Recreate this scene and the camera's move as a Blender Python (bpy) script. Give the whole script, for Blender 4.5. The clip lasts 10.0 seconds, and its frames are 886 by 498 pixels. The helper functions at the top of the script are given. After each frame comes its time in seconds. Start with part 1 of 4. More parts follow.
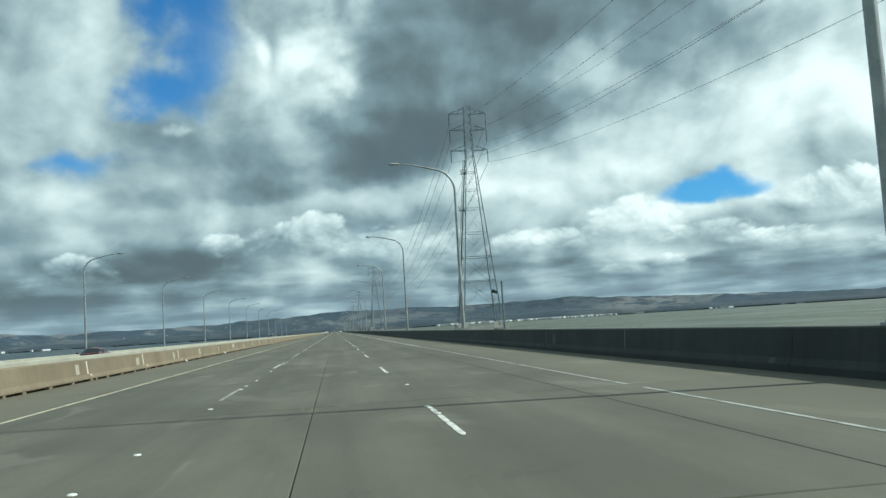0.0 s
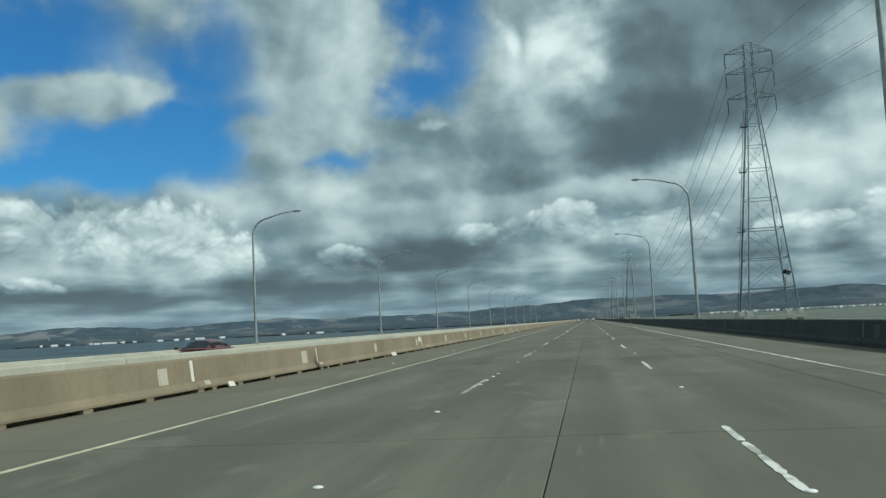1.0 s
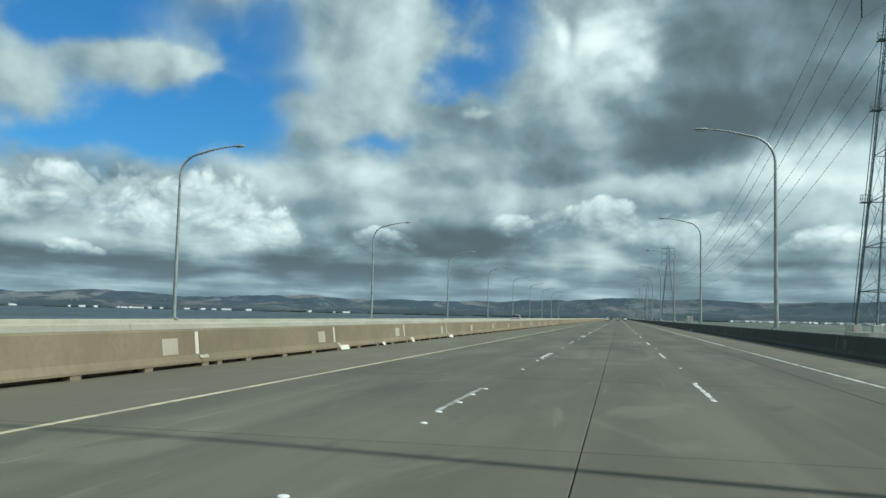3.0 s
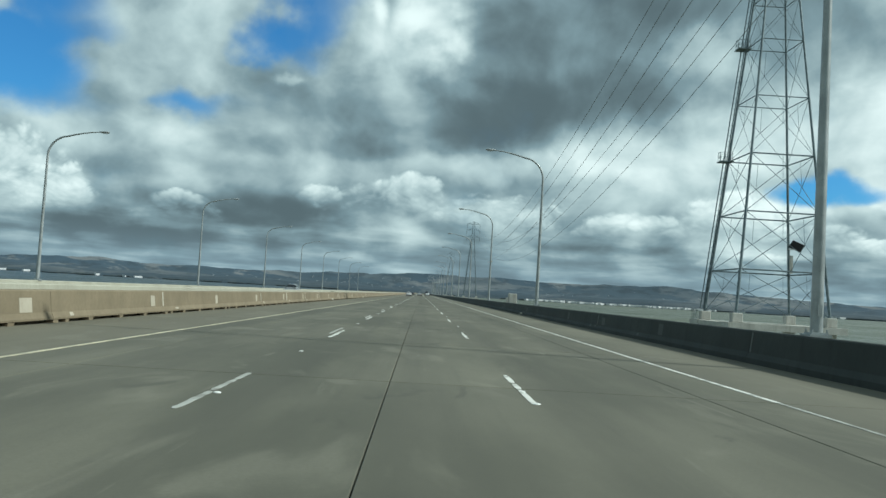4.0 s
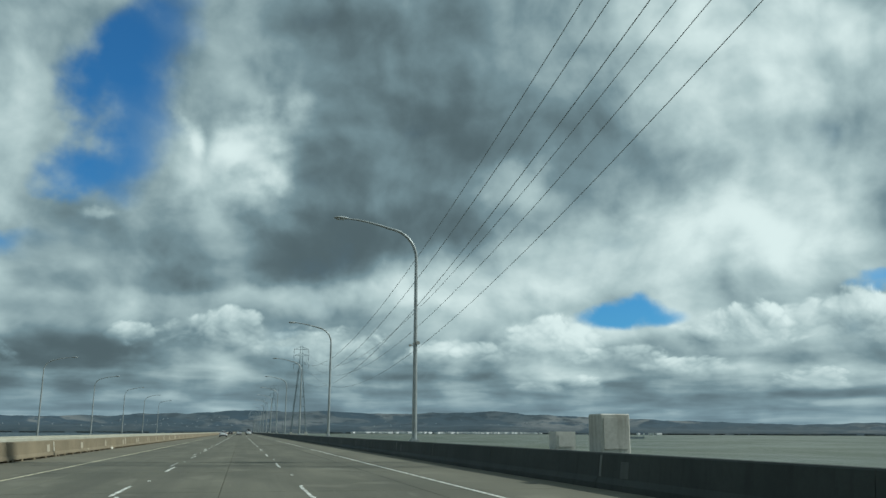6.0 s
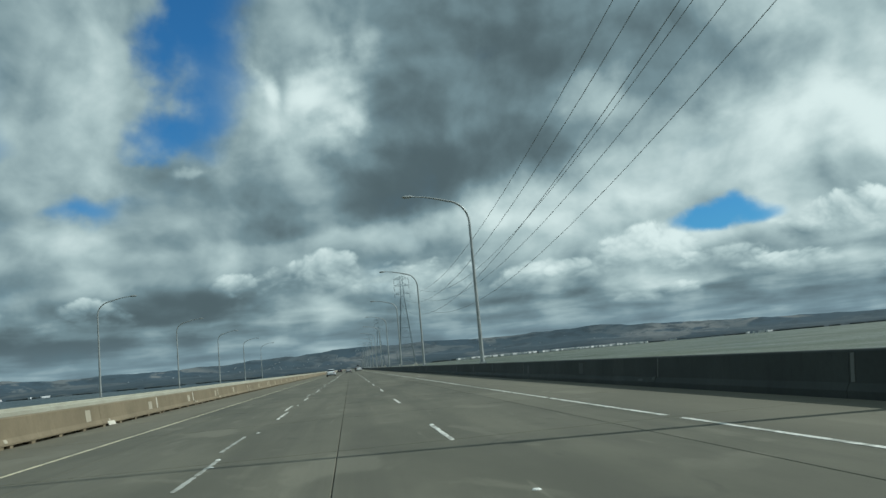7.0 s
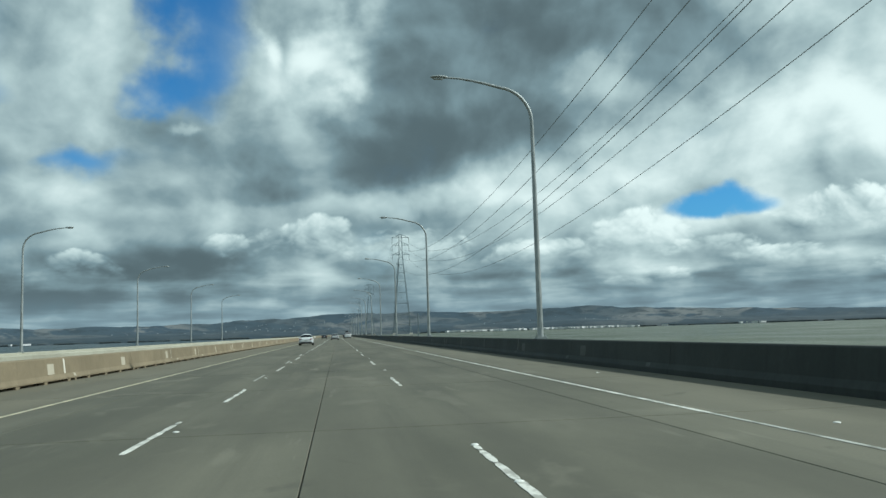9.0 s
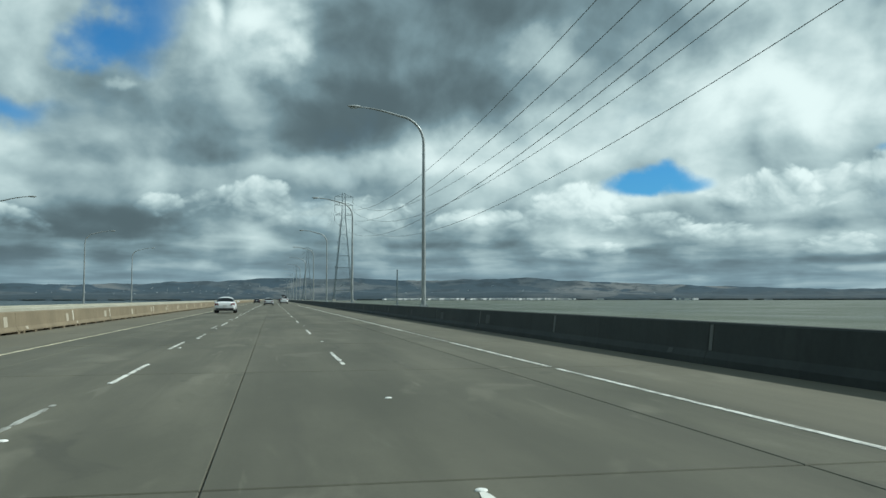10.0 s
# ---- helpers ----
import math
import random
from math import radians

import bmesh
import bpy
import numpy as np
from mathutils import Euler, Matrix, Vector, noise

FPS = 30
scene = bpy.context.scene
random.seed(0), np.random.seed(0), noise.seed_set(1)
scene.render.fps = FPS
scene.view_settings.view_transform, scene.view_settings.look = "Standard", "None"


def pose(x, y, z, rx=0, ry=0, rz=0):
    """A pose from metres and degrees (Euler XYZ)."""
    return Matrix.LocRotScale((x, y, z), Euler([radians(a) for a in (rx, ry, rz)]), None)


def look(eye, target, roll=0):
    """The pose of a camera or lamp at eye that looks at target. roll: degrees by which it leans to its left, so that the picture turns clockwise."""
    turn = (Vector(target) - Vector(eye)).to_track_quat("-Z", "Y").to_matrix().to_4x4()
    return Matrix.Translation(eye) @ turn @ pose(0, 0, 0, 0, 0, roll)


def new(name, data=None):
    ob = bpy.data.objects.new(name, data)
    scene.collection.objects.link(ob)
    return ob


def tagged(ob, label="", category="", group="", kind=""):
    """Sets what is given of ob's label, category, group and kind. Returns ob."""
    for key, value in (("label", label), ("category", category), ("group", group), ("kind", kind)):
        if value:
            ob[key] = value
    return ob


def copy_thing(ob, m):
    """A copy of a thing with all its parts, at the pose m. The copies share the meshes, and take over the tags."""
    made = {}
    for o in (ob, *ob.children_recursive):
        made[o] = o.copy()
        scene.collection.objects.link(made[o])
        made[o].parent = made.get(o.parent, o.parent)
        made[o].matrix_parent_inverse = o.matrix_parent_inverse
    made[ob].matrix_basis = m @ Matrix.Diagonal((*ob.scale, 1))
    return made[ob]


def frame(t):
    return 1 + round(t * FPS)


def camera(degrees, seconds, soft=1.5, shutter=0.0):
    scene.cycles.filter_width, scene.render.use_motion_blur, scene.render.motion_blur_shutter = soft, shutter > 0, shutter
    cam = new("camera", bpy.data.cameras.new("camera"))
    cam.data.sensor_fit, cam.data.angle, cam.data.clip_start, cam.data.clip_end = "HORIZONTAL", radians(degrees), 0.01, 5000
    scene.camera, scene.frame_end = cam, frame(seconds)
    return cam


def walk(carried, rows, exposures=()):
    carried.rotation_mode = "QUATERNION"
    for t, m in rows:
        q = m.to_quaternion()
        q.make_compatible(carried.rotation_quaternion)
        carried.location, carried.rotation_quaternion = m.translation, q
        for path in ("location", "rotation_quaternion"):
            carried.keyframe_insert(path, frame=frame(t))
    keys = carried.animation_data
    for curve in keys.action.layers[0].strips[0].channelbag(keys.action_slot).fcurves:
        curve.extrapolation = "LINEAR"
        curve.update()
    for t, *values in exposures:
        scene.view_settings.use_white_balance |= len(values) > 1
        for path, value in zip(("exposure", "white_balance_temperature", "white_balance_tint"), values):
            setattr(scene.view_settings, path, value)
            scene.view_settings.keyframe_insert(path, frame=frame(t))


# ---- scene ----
# ---- camera ----
LENS = 54.69
EYE = 1.237
WALK = [  # seconds, across, along, yaw, pitch, roll
    (0.0, 0.08, 29.94, -7.14, 5.04, 3.60),
    (0.5, 0.06, 46.13, -1.84, 5.50, 3.22),
    (1.0, 0.06, 62.32, 9.59, 5.14, 2.86),
    (1.5, 0.02, 78.54, 17.59, 5.66, 2.36),
    (2.0, -0.02, 94.78, 17.99, 5.72, 0.34),
    (2.2, -0.02, 101.28, 17.61, 5.39, -0.37),
    (3.3, -0.00, 137.05, 7.42, 4.01, -1.64),
    (3.5, -0.01, 143.57, 4.24, 3.75, -2.02),
    (4.0, 0.02, 159.89, -1.47, 3.03, -3.35),
    (4.5, -0.04, 176.23, -3.75, 3.24, -3.87),
    (5.0, -0.04, 192.57, -6.91, 6.71, -1.76),
    (5.5, -0.05, 208.94, -11.98, 12.24, -0.56),
    (5.7, 0.03, 215.49, -12.74, 12.71, -0.60),
    (6.8, -0.02, 251.59, -10.57, 7.97, 2.80),
    (7.0, -0.05, 258.17, -6.15, 7.39, 5.19),
    (7.5, -0.07, 274.63, 4.10, 7.57, 8.39),
    (8.0, -0.04, 291.08, 4.52, 7.65, 6.22),
    (8.5, -0.03, 307.50, 0.02, 6.80, 3.54),
    (9.0, -0.01, 323.95, -7.00, 5.49, 1.80),
    (9.5, 0.06, 340.40, -10.79, 4.01, 1.53),
    (10.0, 0.11, 356.85, -11.24, 3.33, 0.06),
]
cam = camera(LENS, 10.0)
GLASS = (5600, 0)   # the windscreen's green tint, as kelvin and tint
walk(cam, [(t, pose(x, y, EYE, 90 + p, r, w)) for t, x, y, w, p, r in WALK],
     [(t, stops, *GLASS) for t, stops in ((0, 0.2), (0.5, 0.05), (1.0, -0.12), (1.5, -0.08), (2.0, 0.08), (4.0, 0.08), (4.5, 0.1), (5.0, 0.27), (5.5, -0.12), (7.0, -0.2), (7.5, 0.12), (8.2, 0.12), (9.2, 0.0), (10, -0.02))])

# ---- sky and sun ----
SUN_AZ, SUN_EL = 99.0, 42.0      # degrees to the right of the way ahead, and above the horizon
SKY = 0.1
sun = new("sun", bpy.data.lights.new("sun", "SUN"))
sun.data.energy, sun.data.angle, sun.data.color = 4.2, radians(1.0), (1.0, 0.93, 0.80)
sun_from = Vector((math.sin(radians(SUN_AZ)) * math.cos(radians(SUN_EL)), math.cos(radians(SUN_AZ)) * math.cos(radians(SUN_EL)), math.sin(radians(SUN_EL))))
sun.matrix_world = look(sun_from * 60, (0, 0, 0))


class Nodes:
    """A short way to write node trees."""

    def __init__(self, tree):
        self.tree = tree

    def add(self, kind, ins=(), **props):
        n = self.tree.nodes.new(kind)
        for k, v in props.items():
            setattr(n, k, v)
        for k, v in dict(ins).items():
            if isinstance(v, bpy.types.NodeSocket):
                self.tree.links.new(v, n.inputs[k])
            else:
                n.inputs[k].default_value = v
        return n

    def math(self, op, a, b=0.0, c=0.0, clamp=False):
        return self.add("ShaderNodeMath", {0: a, 1: b, 2: c}, operation=op, use_clamp=clamp).outputs[0]

    def vec(self, op, a, b=(0, 0, 0)):
        n = self.add("ShaderNodeVectorMath", {0: a, 1: b}, operation=op)
        return n.outputs["Value"] if op == "DOT_PRODUCT" else n.outputs[0]

    def noise(self, vector, scale, detail=4.0, rough=0.55, distort=0.0):
        n = self.add("ShaderNodeTexNoise", {"Vector": vector, "Scale": scale, "Detail": detail, "Roughness": rough, "Distortion": distort})
        return n.outputs["Fac"]

    def ramp(self, fac, lo, hi, a=0.0, b=1.0, smooth=True):
        return self.add("ShaderNodeMapRange", {"Value": fac, "From Min": lo, "From Max": hi, "To Min": a, "To Max": b},
                        interpolation_type="SMOOTHSTEP" if smooth else "LINEAR").outputs[0]

    def mix(self, fac, a, b, blend="MIX"):
        n = self.add("ShaderNodeMix", {0: fac, 6: a, 7: b}, data_type="RGBA", blend_type=blend)
        return n.outputs[2]


def rgb(r, g, b):
    return (r, g, b, 1.0)


world = bpy.data.worlds.new("sky")
scene.world = world
world.use_nodes = True
N = Nodes(world.node_tree)
background = world.node_tree.nodes["Background"]
background.inputs["Strength"].default_value = SKY
blue = N.add("ShaderNodeTexSky", sky_type="NISHITA", sun_disc=False, sun_elevation=radians(SUN_EL), sun_rotation=radians(SUN_AZ), air_density=1.0, dust_density=0.6, ozone_density=1.6)
way = N.add("ShaderNodeTexCoord").outputs["Generated"]
axes = N.add("ShaderNodeSeparateXYZ", {0: way})
turn = N.math("MULTIPLY", N.math("ARCTAN2", N.math("MULTIPLY", axes.outputs[0], -1.0), axes.outputs[1]), 57.29578)
rise = N.math("MULTIPLY", N.math("ARCSINE", axes.outputs[2]), 57.29578)
# clouds are flatter and smaller towards the horizon
up_ = N.math("MAXIMUM", rise, -1.5)
climb = N.math("MULTIPLY_ADD", N.math("LOGARITHM", N.math("ADD", up_, 2.0), 2.71828), 0.28, N.math("MULTIPLY", up_, 0.1))
plan = N.add("ShaderNodeCombineXYZ", {0: N.math("MULTIPLY", turn, -0.1), 1: climb}).outputs[0]


def fbm(at, scale, detail=6.0, rough=0.55, bend=0.0):
    return N.add("ShaderNodeTexNoise", {"Vector": at, "Scale": scale, "Detail": detail, "Roughness": rough, "Distortion": bend}, noise_dimensions="2D").outputs["Fac"]


def moved(at, x, y):
    return N.vec("ADD", at, (x, y, 0))


def warped(at, scale, much, detail=3.0):
    bend = N.add("ShaderNodeTexNoise", {"Vector": at, "Scale": scale, "Detail": detail, "Roughness": 0.5}, noise_dimensions="2D").outputs["Color"]
    return N.vec("ADD", at, N.vec("MULTIPLY", N.vec("SUBTRACT", bend, (0.5, 0.5, 0.5)), (much, much * 0.6, 0)))


def billow(at, scale):
    """Cauliflower lumps, 0 in the creases to about 0.6 on the crowns."""
    total = 0.0
    for k, w in ((1.0, 1.2), (2.1, 0.85), (4.4, 0.5), (9.0, 0.28), (18.0, 0.12)):
        n = N.math("ABSOLUTE", N.math("SUBTRACT", fbm(moved(at, k * 3.1, k), scale * k, 0.0), 0.5))
        total = N.math("MULTIPLY_ADD", n, w, total)
    return total


def over(low, alpha, top):
    return N.math("MULTIPLY_ADD", alpha, N.math("SUBTRACT", top, low), low)


# ragged outlines: every mass is read at a place shifted by noise
body_ = fbm(plan, 1.35, 5.0, 0.48)
side_ = fbm(moved(plan, 7, 3), 1.7, 5.0, 0.5)
wob_u = N.math("MULTIPLY", N.math("SUBTRACT", body_, 0.5), 8.0)
wob_v = N.math("MULTIPLY", N.math("SUBTRACT", side_, 0.5), N.math("MULTIPLY_ADD", up_, 0.30, 0.9))


def shifted(much):
    return N.add("ShaderNodeCombineXYZ", {0: N.math("MULTIPLY_ADD", wob_u, much, turn), 1: N.math("MULTIPLY_ADD", wob_v, much, rise)}).outputs[0]


spot, torn, calm = shifted(1.0), shifted(0.75), shifted(0.4)


def masses(rows, start, at=spot):
    """A sum of soft cloud masses: degrees to the left, degrees up, half width, half height, weight."""
    total = start
    for u, v, su, sv, k in rows:
        d = N.vec("MULTIPLY", N.vec("SUBTRACT", at, (u, v, 0)), (1 / su, 1 / sv, 0))
        q = N.vec("DOT_PRODUCT", d, d)
        e = N.math("EXPONENT", N.math("MULTIPLY", N.math("POWER", q, 1.4), -0.8))
        total = N.math("MULTIPLY_ADD", e, k, total)
    return total


gaps = [(30.5, 11.2, 8.0, 2.3, -1.3), (41, 10.6, 5, 1.3, -0.8), (24.5, 14.2, 3.4, 2.6, -0.9), (35, 19.0, 6.5, 2.2, -0.9), (23.5, 19.0, 3.0, 3.0, -0.8), (16.0, 11.6, 3.6, 1.1, -0.85),
        (10.6, 16.0, 3.0, 2.3, -1.05), (8.4, 20.6, 2.8, 3.2, -1.05), (7.0, 25.5, 2.4, 2.8, -0.9), (-24.7, 7.5, 2.9, 0.8, -1.35), (-40, 9.0, 1.6, 0.6, -0.9), (36, 16.5, 10, 4.5, -0.30)]
wisps = [(20.5, 12.2, 3.2, 1.1, 0.7), (12.0, 13.0, 2.6, 1.2, 0.5), (29, 15.8, 5.5, 1.1, 0.45), (14, 18.5, 2.6, 4.5, 0.35), (42.5, 13.5, 4.5, 1.8, 0.4), (40, 17.5, 4, 2, 0.25)]
shades = [(-4.0, 12.0, 6.5, 2.3, -0.36), (-9.5, 17.5, 8.5, 4.5, -0.20), (-9, 26, 10, 5.0, -0.22), (-1.5, 10.3, 4.0, 0.9, -0.10), (-13, 13.8, 5.0, 1.8, -0.14), (-21, 19.5, 7, 2.8, -0.24), (-30, 17, 5, 1.8, -0.20),
          (12, 9.3, 5, 0.6, -0.12), (2.5, 9.3, 4, 0.6, -0.1), (-2, 6.9, 6, 0.4, -0.10), (0, 2.0, 80, 1.1, -0.14), (42.5, 12.6, 4, 1.2, -0.10), (7, 6.0, 9, 3.2, -0.05)]
lights = [(0.2, 18.2, 2.8, 2.4, 0.62), (3.5, 15.5, 3.0, 1.5, 0.16), (-2.3, 16.6, 1.2, 1.0, 0.24), (4.9, 18.7, 0.9, 1.5, 0.36), (8.6, 12.9, 0.35, 0.55, 0.24), (15, 18, 4, 6.5, 0.13), (-16.7, 15.7, 2.6, 1.1, 0.20), (-25, 11.4, 9, 2.2, 0.33), (-34, 13.5, 6, 4, 0.31), (-34, 24, 8, 7, 0.38),
          (-6, 8.5, 6, 0.9, 0.18), (-14, 9.5, 7, 1.5, 0.24), (18, 9.0, 7, 1.2, 0.16), (5, 7.8, 6, 1.0, 0.06), (42, 14.5, 6, 2, 0.06), (41, 18.5, 6, 2, 0.12), (27, 16, 6, 1.5, 0.12), (0, 6.0, 80, 2.6, 0.06), (-27, 5.5, 11, 3.5, 0.13)]
# heaps with crisp lit crowns and flat bases: degrees to the left, up, half width, height, lightness
heaps_west = [(50, 5.9, 8.0, 3.2, 0.62), (40.5, 6.0, 6.5, 2.9, 0.60), (33, 6.1, 5.5, 2.5, 0.60), (27, 5.2, 5.5, 3.2, 0.68), (23.2, 4.6, 3.6, 2.2, 0.66), (16.5, 4.3, 2.2, 1.1, 0.56), (35, 3.35, 1.9, 0.85, 0.80), (43.6, 3.4, 1.5, 0.55, 0.68)]
heaps_ahead = [(7.0, 5.9, 2.0, 0.9, 0.72), (1.5, 5.6, 4.5, 1.6, 0.44), (-5.5, 5.1, 4.0, 1.5, 0.54)]
heaps_east = [(-31, 6.0, 4.4, 1.8, 0.60), (-24.0, 4.8, 2.8, 1.0, 0.62), (-19.3, 5.6, 3.4, 2.5, 0.74), (-12.8, 4.9, 3.4, 1.2, 0.74), (-38.5, 6.2, 4.5, 2.3, 0.68), (-28.6, 4.0, 2.8, 0.9, 0.68), (-36.3, 3.2, 2.2, 1.1, 0.74), (-20.5, 3.0, 3.5, 0.6, 0.54)]
# dark undersides and strips of low cloud in front of them
bases = [(11.0, 4.7, 4.8, 1.15, -0.58), (-15.8, 5.5, 1.8, 1.2, -0.26), (-18.8, 5.4, 1.4, 0.9, -0.12), (-12.9, 3.55, 5.5, 0.32, -0.20), (-33, 4.6, 4.5, 0.38, -0.26), (-27.5, 5.6, 3.4, 0.7, -0.26), (33, 2.8, 15, 0.6, -0.34), (20, 3.3, 4, 0.8, -0.30), (-1.3, 4.5, 2.0, 0.55, -0.20),
         (41.5, 4.8, 4, 0.9, -0.16), (31.5, 7.9, 3.5, 0.5, -0.14), (36.5, 5.3, 3, 0.6, -0.08), (0, 2.9, 9, 0.4, -0.12), (-24, 3.0, 9, 0.3, -0.10), (14, 2.6, 6, 0.4, -0.12), (-38, 2.5, 7, 0.35, -0.12)]

low_v = N.math("MULTIPLY", N.math("LOGARITHM", N.math("ADD", N.math("MAXIMUM", rise, -0.3), 0.8), 2.71828), 4.0)
low_plan = N.add("ShaderNodeCombineXYZ", {0: N.math("MULTIPLY", turn, -1 / 3.2), 1: low_v}).outputs[0]

# the broken upper deck
hole = masses(wisps, masses(gaps, N.math("MULTIPLY_ADD", N.math("SUBTRACT", body_, 0.5), 1.1, 0.2)))
cover = N.ramp(hole, -0.95, 0.06, 0.0, 1.0)
mass_ = masses(lights, masses(shades, 0.43))
soft_at = warped(plan, 0.9, 0.35)
swell = fbm(soft_at, 1.35, 5.0, 0.46)
relief = N.math("SUBTRACT", swell, fbm(moved(soft_at, 0.10, 0.10), 1.35, 5.0, 0.46))
bright = N.math("MULTIPLY_ADD", relief, N.ramp(mass_, 0.05, 0.6, 0.55, 1.0, False), N.math("MULTIPLY_ADD", N.math("SUBTRACT", swell, 0.5), 0.32, mass_))
# streaks of flat cloud towards the horizon
strip_at = N.add("ShaderNodeCombineXYZ", {0: N.math("MULTIPLY", turn, -0.13), 1: N.math("MULTIPLY", low_v, 0.62)}).outputs[0]
strip = fbm(warped(strip_at, 1.0, 0.6), 1.3, 4.0, 0.45)
bright = N.math("MULTIPLY_ADD", N.math("MULTIPLY", N.math("SUBTRACT", strip, 0.5), N.ramp(rise, 8.0, 3.0, 0.0, 0.9)), 1.0, bright)
# the heaps
tower_at = warped(N.vec("MULTIPLY", low_plan, (1.0, 0.72, 0)), 0.7, 0.6, 3.0)
lump = billow(tower_at, 0.55)
lump_lit = N.math("SUBTRACT", lump, billow(moved(tower_at, 0.18, 0.28), 0.55))
solid = 0.0
for u, v, su, sv, k in heaps_west + heaps_ahead + heaps_east:
    d = N.add("ShaderNodeSeparateXYZ", {0: N.vec("MULTIPLY", N.vec("SUBTRACT", torn, (u, v, 0)), (-1 / su, 1 / sv, 0))})
    dx, dy = d.outputs[0], d.outputs[1]
    down = N.math("MAXIMUM", dy, N.math("MULTIPLY", dy, -1.6))
    q = N.math("ADD", N.math("MULTIPLY", dx, dx), N.math("MULTIPLY", down, down))
    deep = N.math("MULTIPLY_ADD", lump, 1.7, N.math("SUBTRACT", 0.45, q))
    alpha = N.math("MULTIPLY", N.ramp(deep, -0.1, 0.55), N.ramp(dy, -0.75, 0.35))
    crown = N.math("MULTIPLY_ADD", dy, 0.22, N.math("MULTIPLY_ADD", dx, 0.05, N.math("MULTIPLY_ADD", lump_lit, 0.55, N.math("MULTIPLY_ADD", lump, 0.35, N.math("MULTIPLY_ADD", mass_, 0.35, k - 0.27)))))
    bright = over(bright, N.math("MULTIPLY", alpha, 0.55 if su < 2.5 else 0.66), crown)
    solid = N.math("MAXIMUM", solid, alpha)
bright = masses(bases, bright, calm)
cover = N.math("MAXIMUM", cover, solid)
bright = N.math("SMOOTH_MAX", bright, 0.06, 0.18)
bright = N.math("SMOOTH_MIN", bright, 0.97, 0.15)
cloud = N.add("ShaderNodeValToRGB", {0: bright})
while len(cloud.color_ramp.elements) < 4:
    cloud.color_ramp.elements.new(0.5)
for el, (at, col) in zip(cloud.color_ramp.elements, [(0.0, rgb(0.082, 0.103, 0.105)), (0.32, rgb(0.235, 0.298, 0.303)), (0.62, rgb(0.52, 0.585, 0.545)), (1.0, rgb(0.95, 0.97, 0.87))]):
    el.position, el.color = at, col
cloud_light = N.vec("SCALE", cloud.outputs[0])
cloud_light.node.inputs["Scale"].default_value = 1.0 / SKY
blue_light = N.mix(1.0, blue.outputs[0], rgb(0.37, 0.77, 1.04), "MULTIPLY")
sky_all = N.mix(cover, blue_light, cloud_light)
haze = N.mix(N.ramp(rise, 0.0, 4.0, 0.45, 0.0), sky_all, rgb(0.30 / SKY, 0.385 / SKY, 0.425 / SKY))
world.node_tree.links.new(haze, background.inputs["Color"])


# ---- materials ----
def material(name, colour, rough=0.8, metal=0.0):
    m = bpy.data.materials.new(name)
    m.use_nodes = True
    m.node_tree.nodes["Principled BSDF"].inputs["Roughness"].default_value = rough
    m.node_tree.nodes["Principled BSDF"].inputs["Metallic"].default_value = metal
    m.node_tree.nodes["Principled BSDF"].inputs["Base Color"].default_value = rgb(*colour)
    return m, Nodes(m.node_tree), m.node_tree.nodes["Principled BSDF"]


def link(n, socket, target):
    n.tree.links.new(socket, target)


def place(n):
    return n.add("ShaderNodeNewGeometry").outputs["Position"]


def bump(n, shader, height, strength, distance):
    b = n.add("ShaderNodeBump", {"Height": height, "Strength": strength, "Distance": distance})
    link(n, b.outputs[0], shader.inputs["Normal"])


def stretched(n, pos, x, y, z):
    return n.vec("MULTIPLY", pos, (x, y, z))


def concrete(name, dark, light, stain, streak=0.0, rough=0.85, upright=True):
    """Cast concrete: cement clouds, fine grain, run-down stains, and a shade of its own for each piece."""
    m, n, s = material(name, light, rough)
    pos = place(n)
    big = n.noise(pos, 0.45, 5, 0.6)
    small = n.noise(pos, 9.0, 6, 0.65)
    col = n.mix(n.ramp(big, 0.3, 0.7), rgb(*dark), rgb(*light))
    col = n.mix(n.ramp(small, 0.35, 0.75, 0.0, 0.35), col, rgb(*stain))
    runs = n.noise(stretched(n, pos, 3.5, 3.5, 0.35 if upright else 3.5), 1.0, 5, 0.6)
    col = n.mix(n.ramp(runs, 0.5, 0.72, 0.0, 0.2 + streak), col, rgb(*stain))
    own = n.add("ShaderNodeObjectInfo").outputs["Random"]
    col = n.mix(n.math("MULTIPLY", own, 0.12), col, rgb(*[c * 0.6 for c in dark]))
    link(n, col, s.inputs["Base Color"])
    bump(n, s, n.math("ADD", small, n.noise(pos, 45, 4, 0.6)), 0.35, 0.01)
    return m


BARRIER_TAN = concrete("tan_concrete", (0.165, 0.133, 0.083), (0.235, 0.192, 0.122), (0.125, 0.101, 0.064), 0.08)
# darker than its weathering: the inner face's shade is put into the colour
BARRIER_GREY = concrete("shaded_weathered_concrete", (0.024, 0.030, 0.028), (0.042, 0.049, 0.045), (0.015, 0.019, 0.018), 0.3)
BARRIER_PALE = concrete("pale_concrete", (0.34, 0.33, 0.26), (0.43, 0.42, 0.34), (0.26, 0.25, 0.19), 0.1)
PATCH_BEIGE = concrete("beige_patch_mortar", (0.36, 0.325, 0.25), (0.46, 0.42, 0.335), (0.27, 0.24, 0.18), 0.1)
STRIPE_GREY = concrete("pale_joint_mortar", (0.10, 0.108, 0.10), (0.16, 0.168, 0.155), (0.07, 0.075, 0.07), 0.2)
PEDESTAL = concrete("pier_concrete", (0.42, 0.41, 0.37), (0.58, 0.57, 0.52), (0.24, 0.22, 0.18), 0.3)
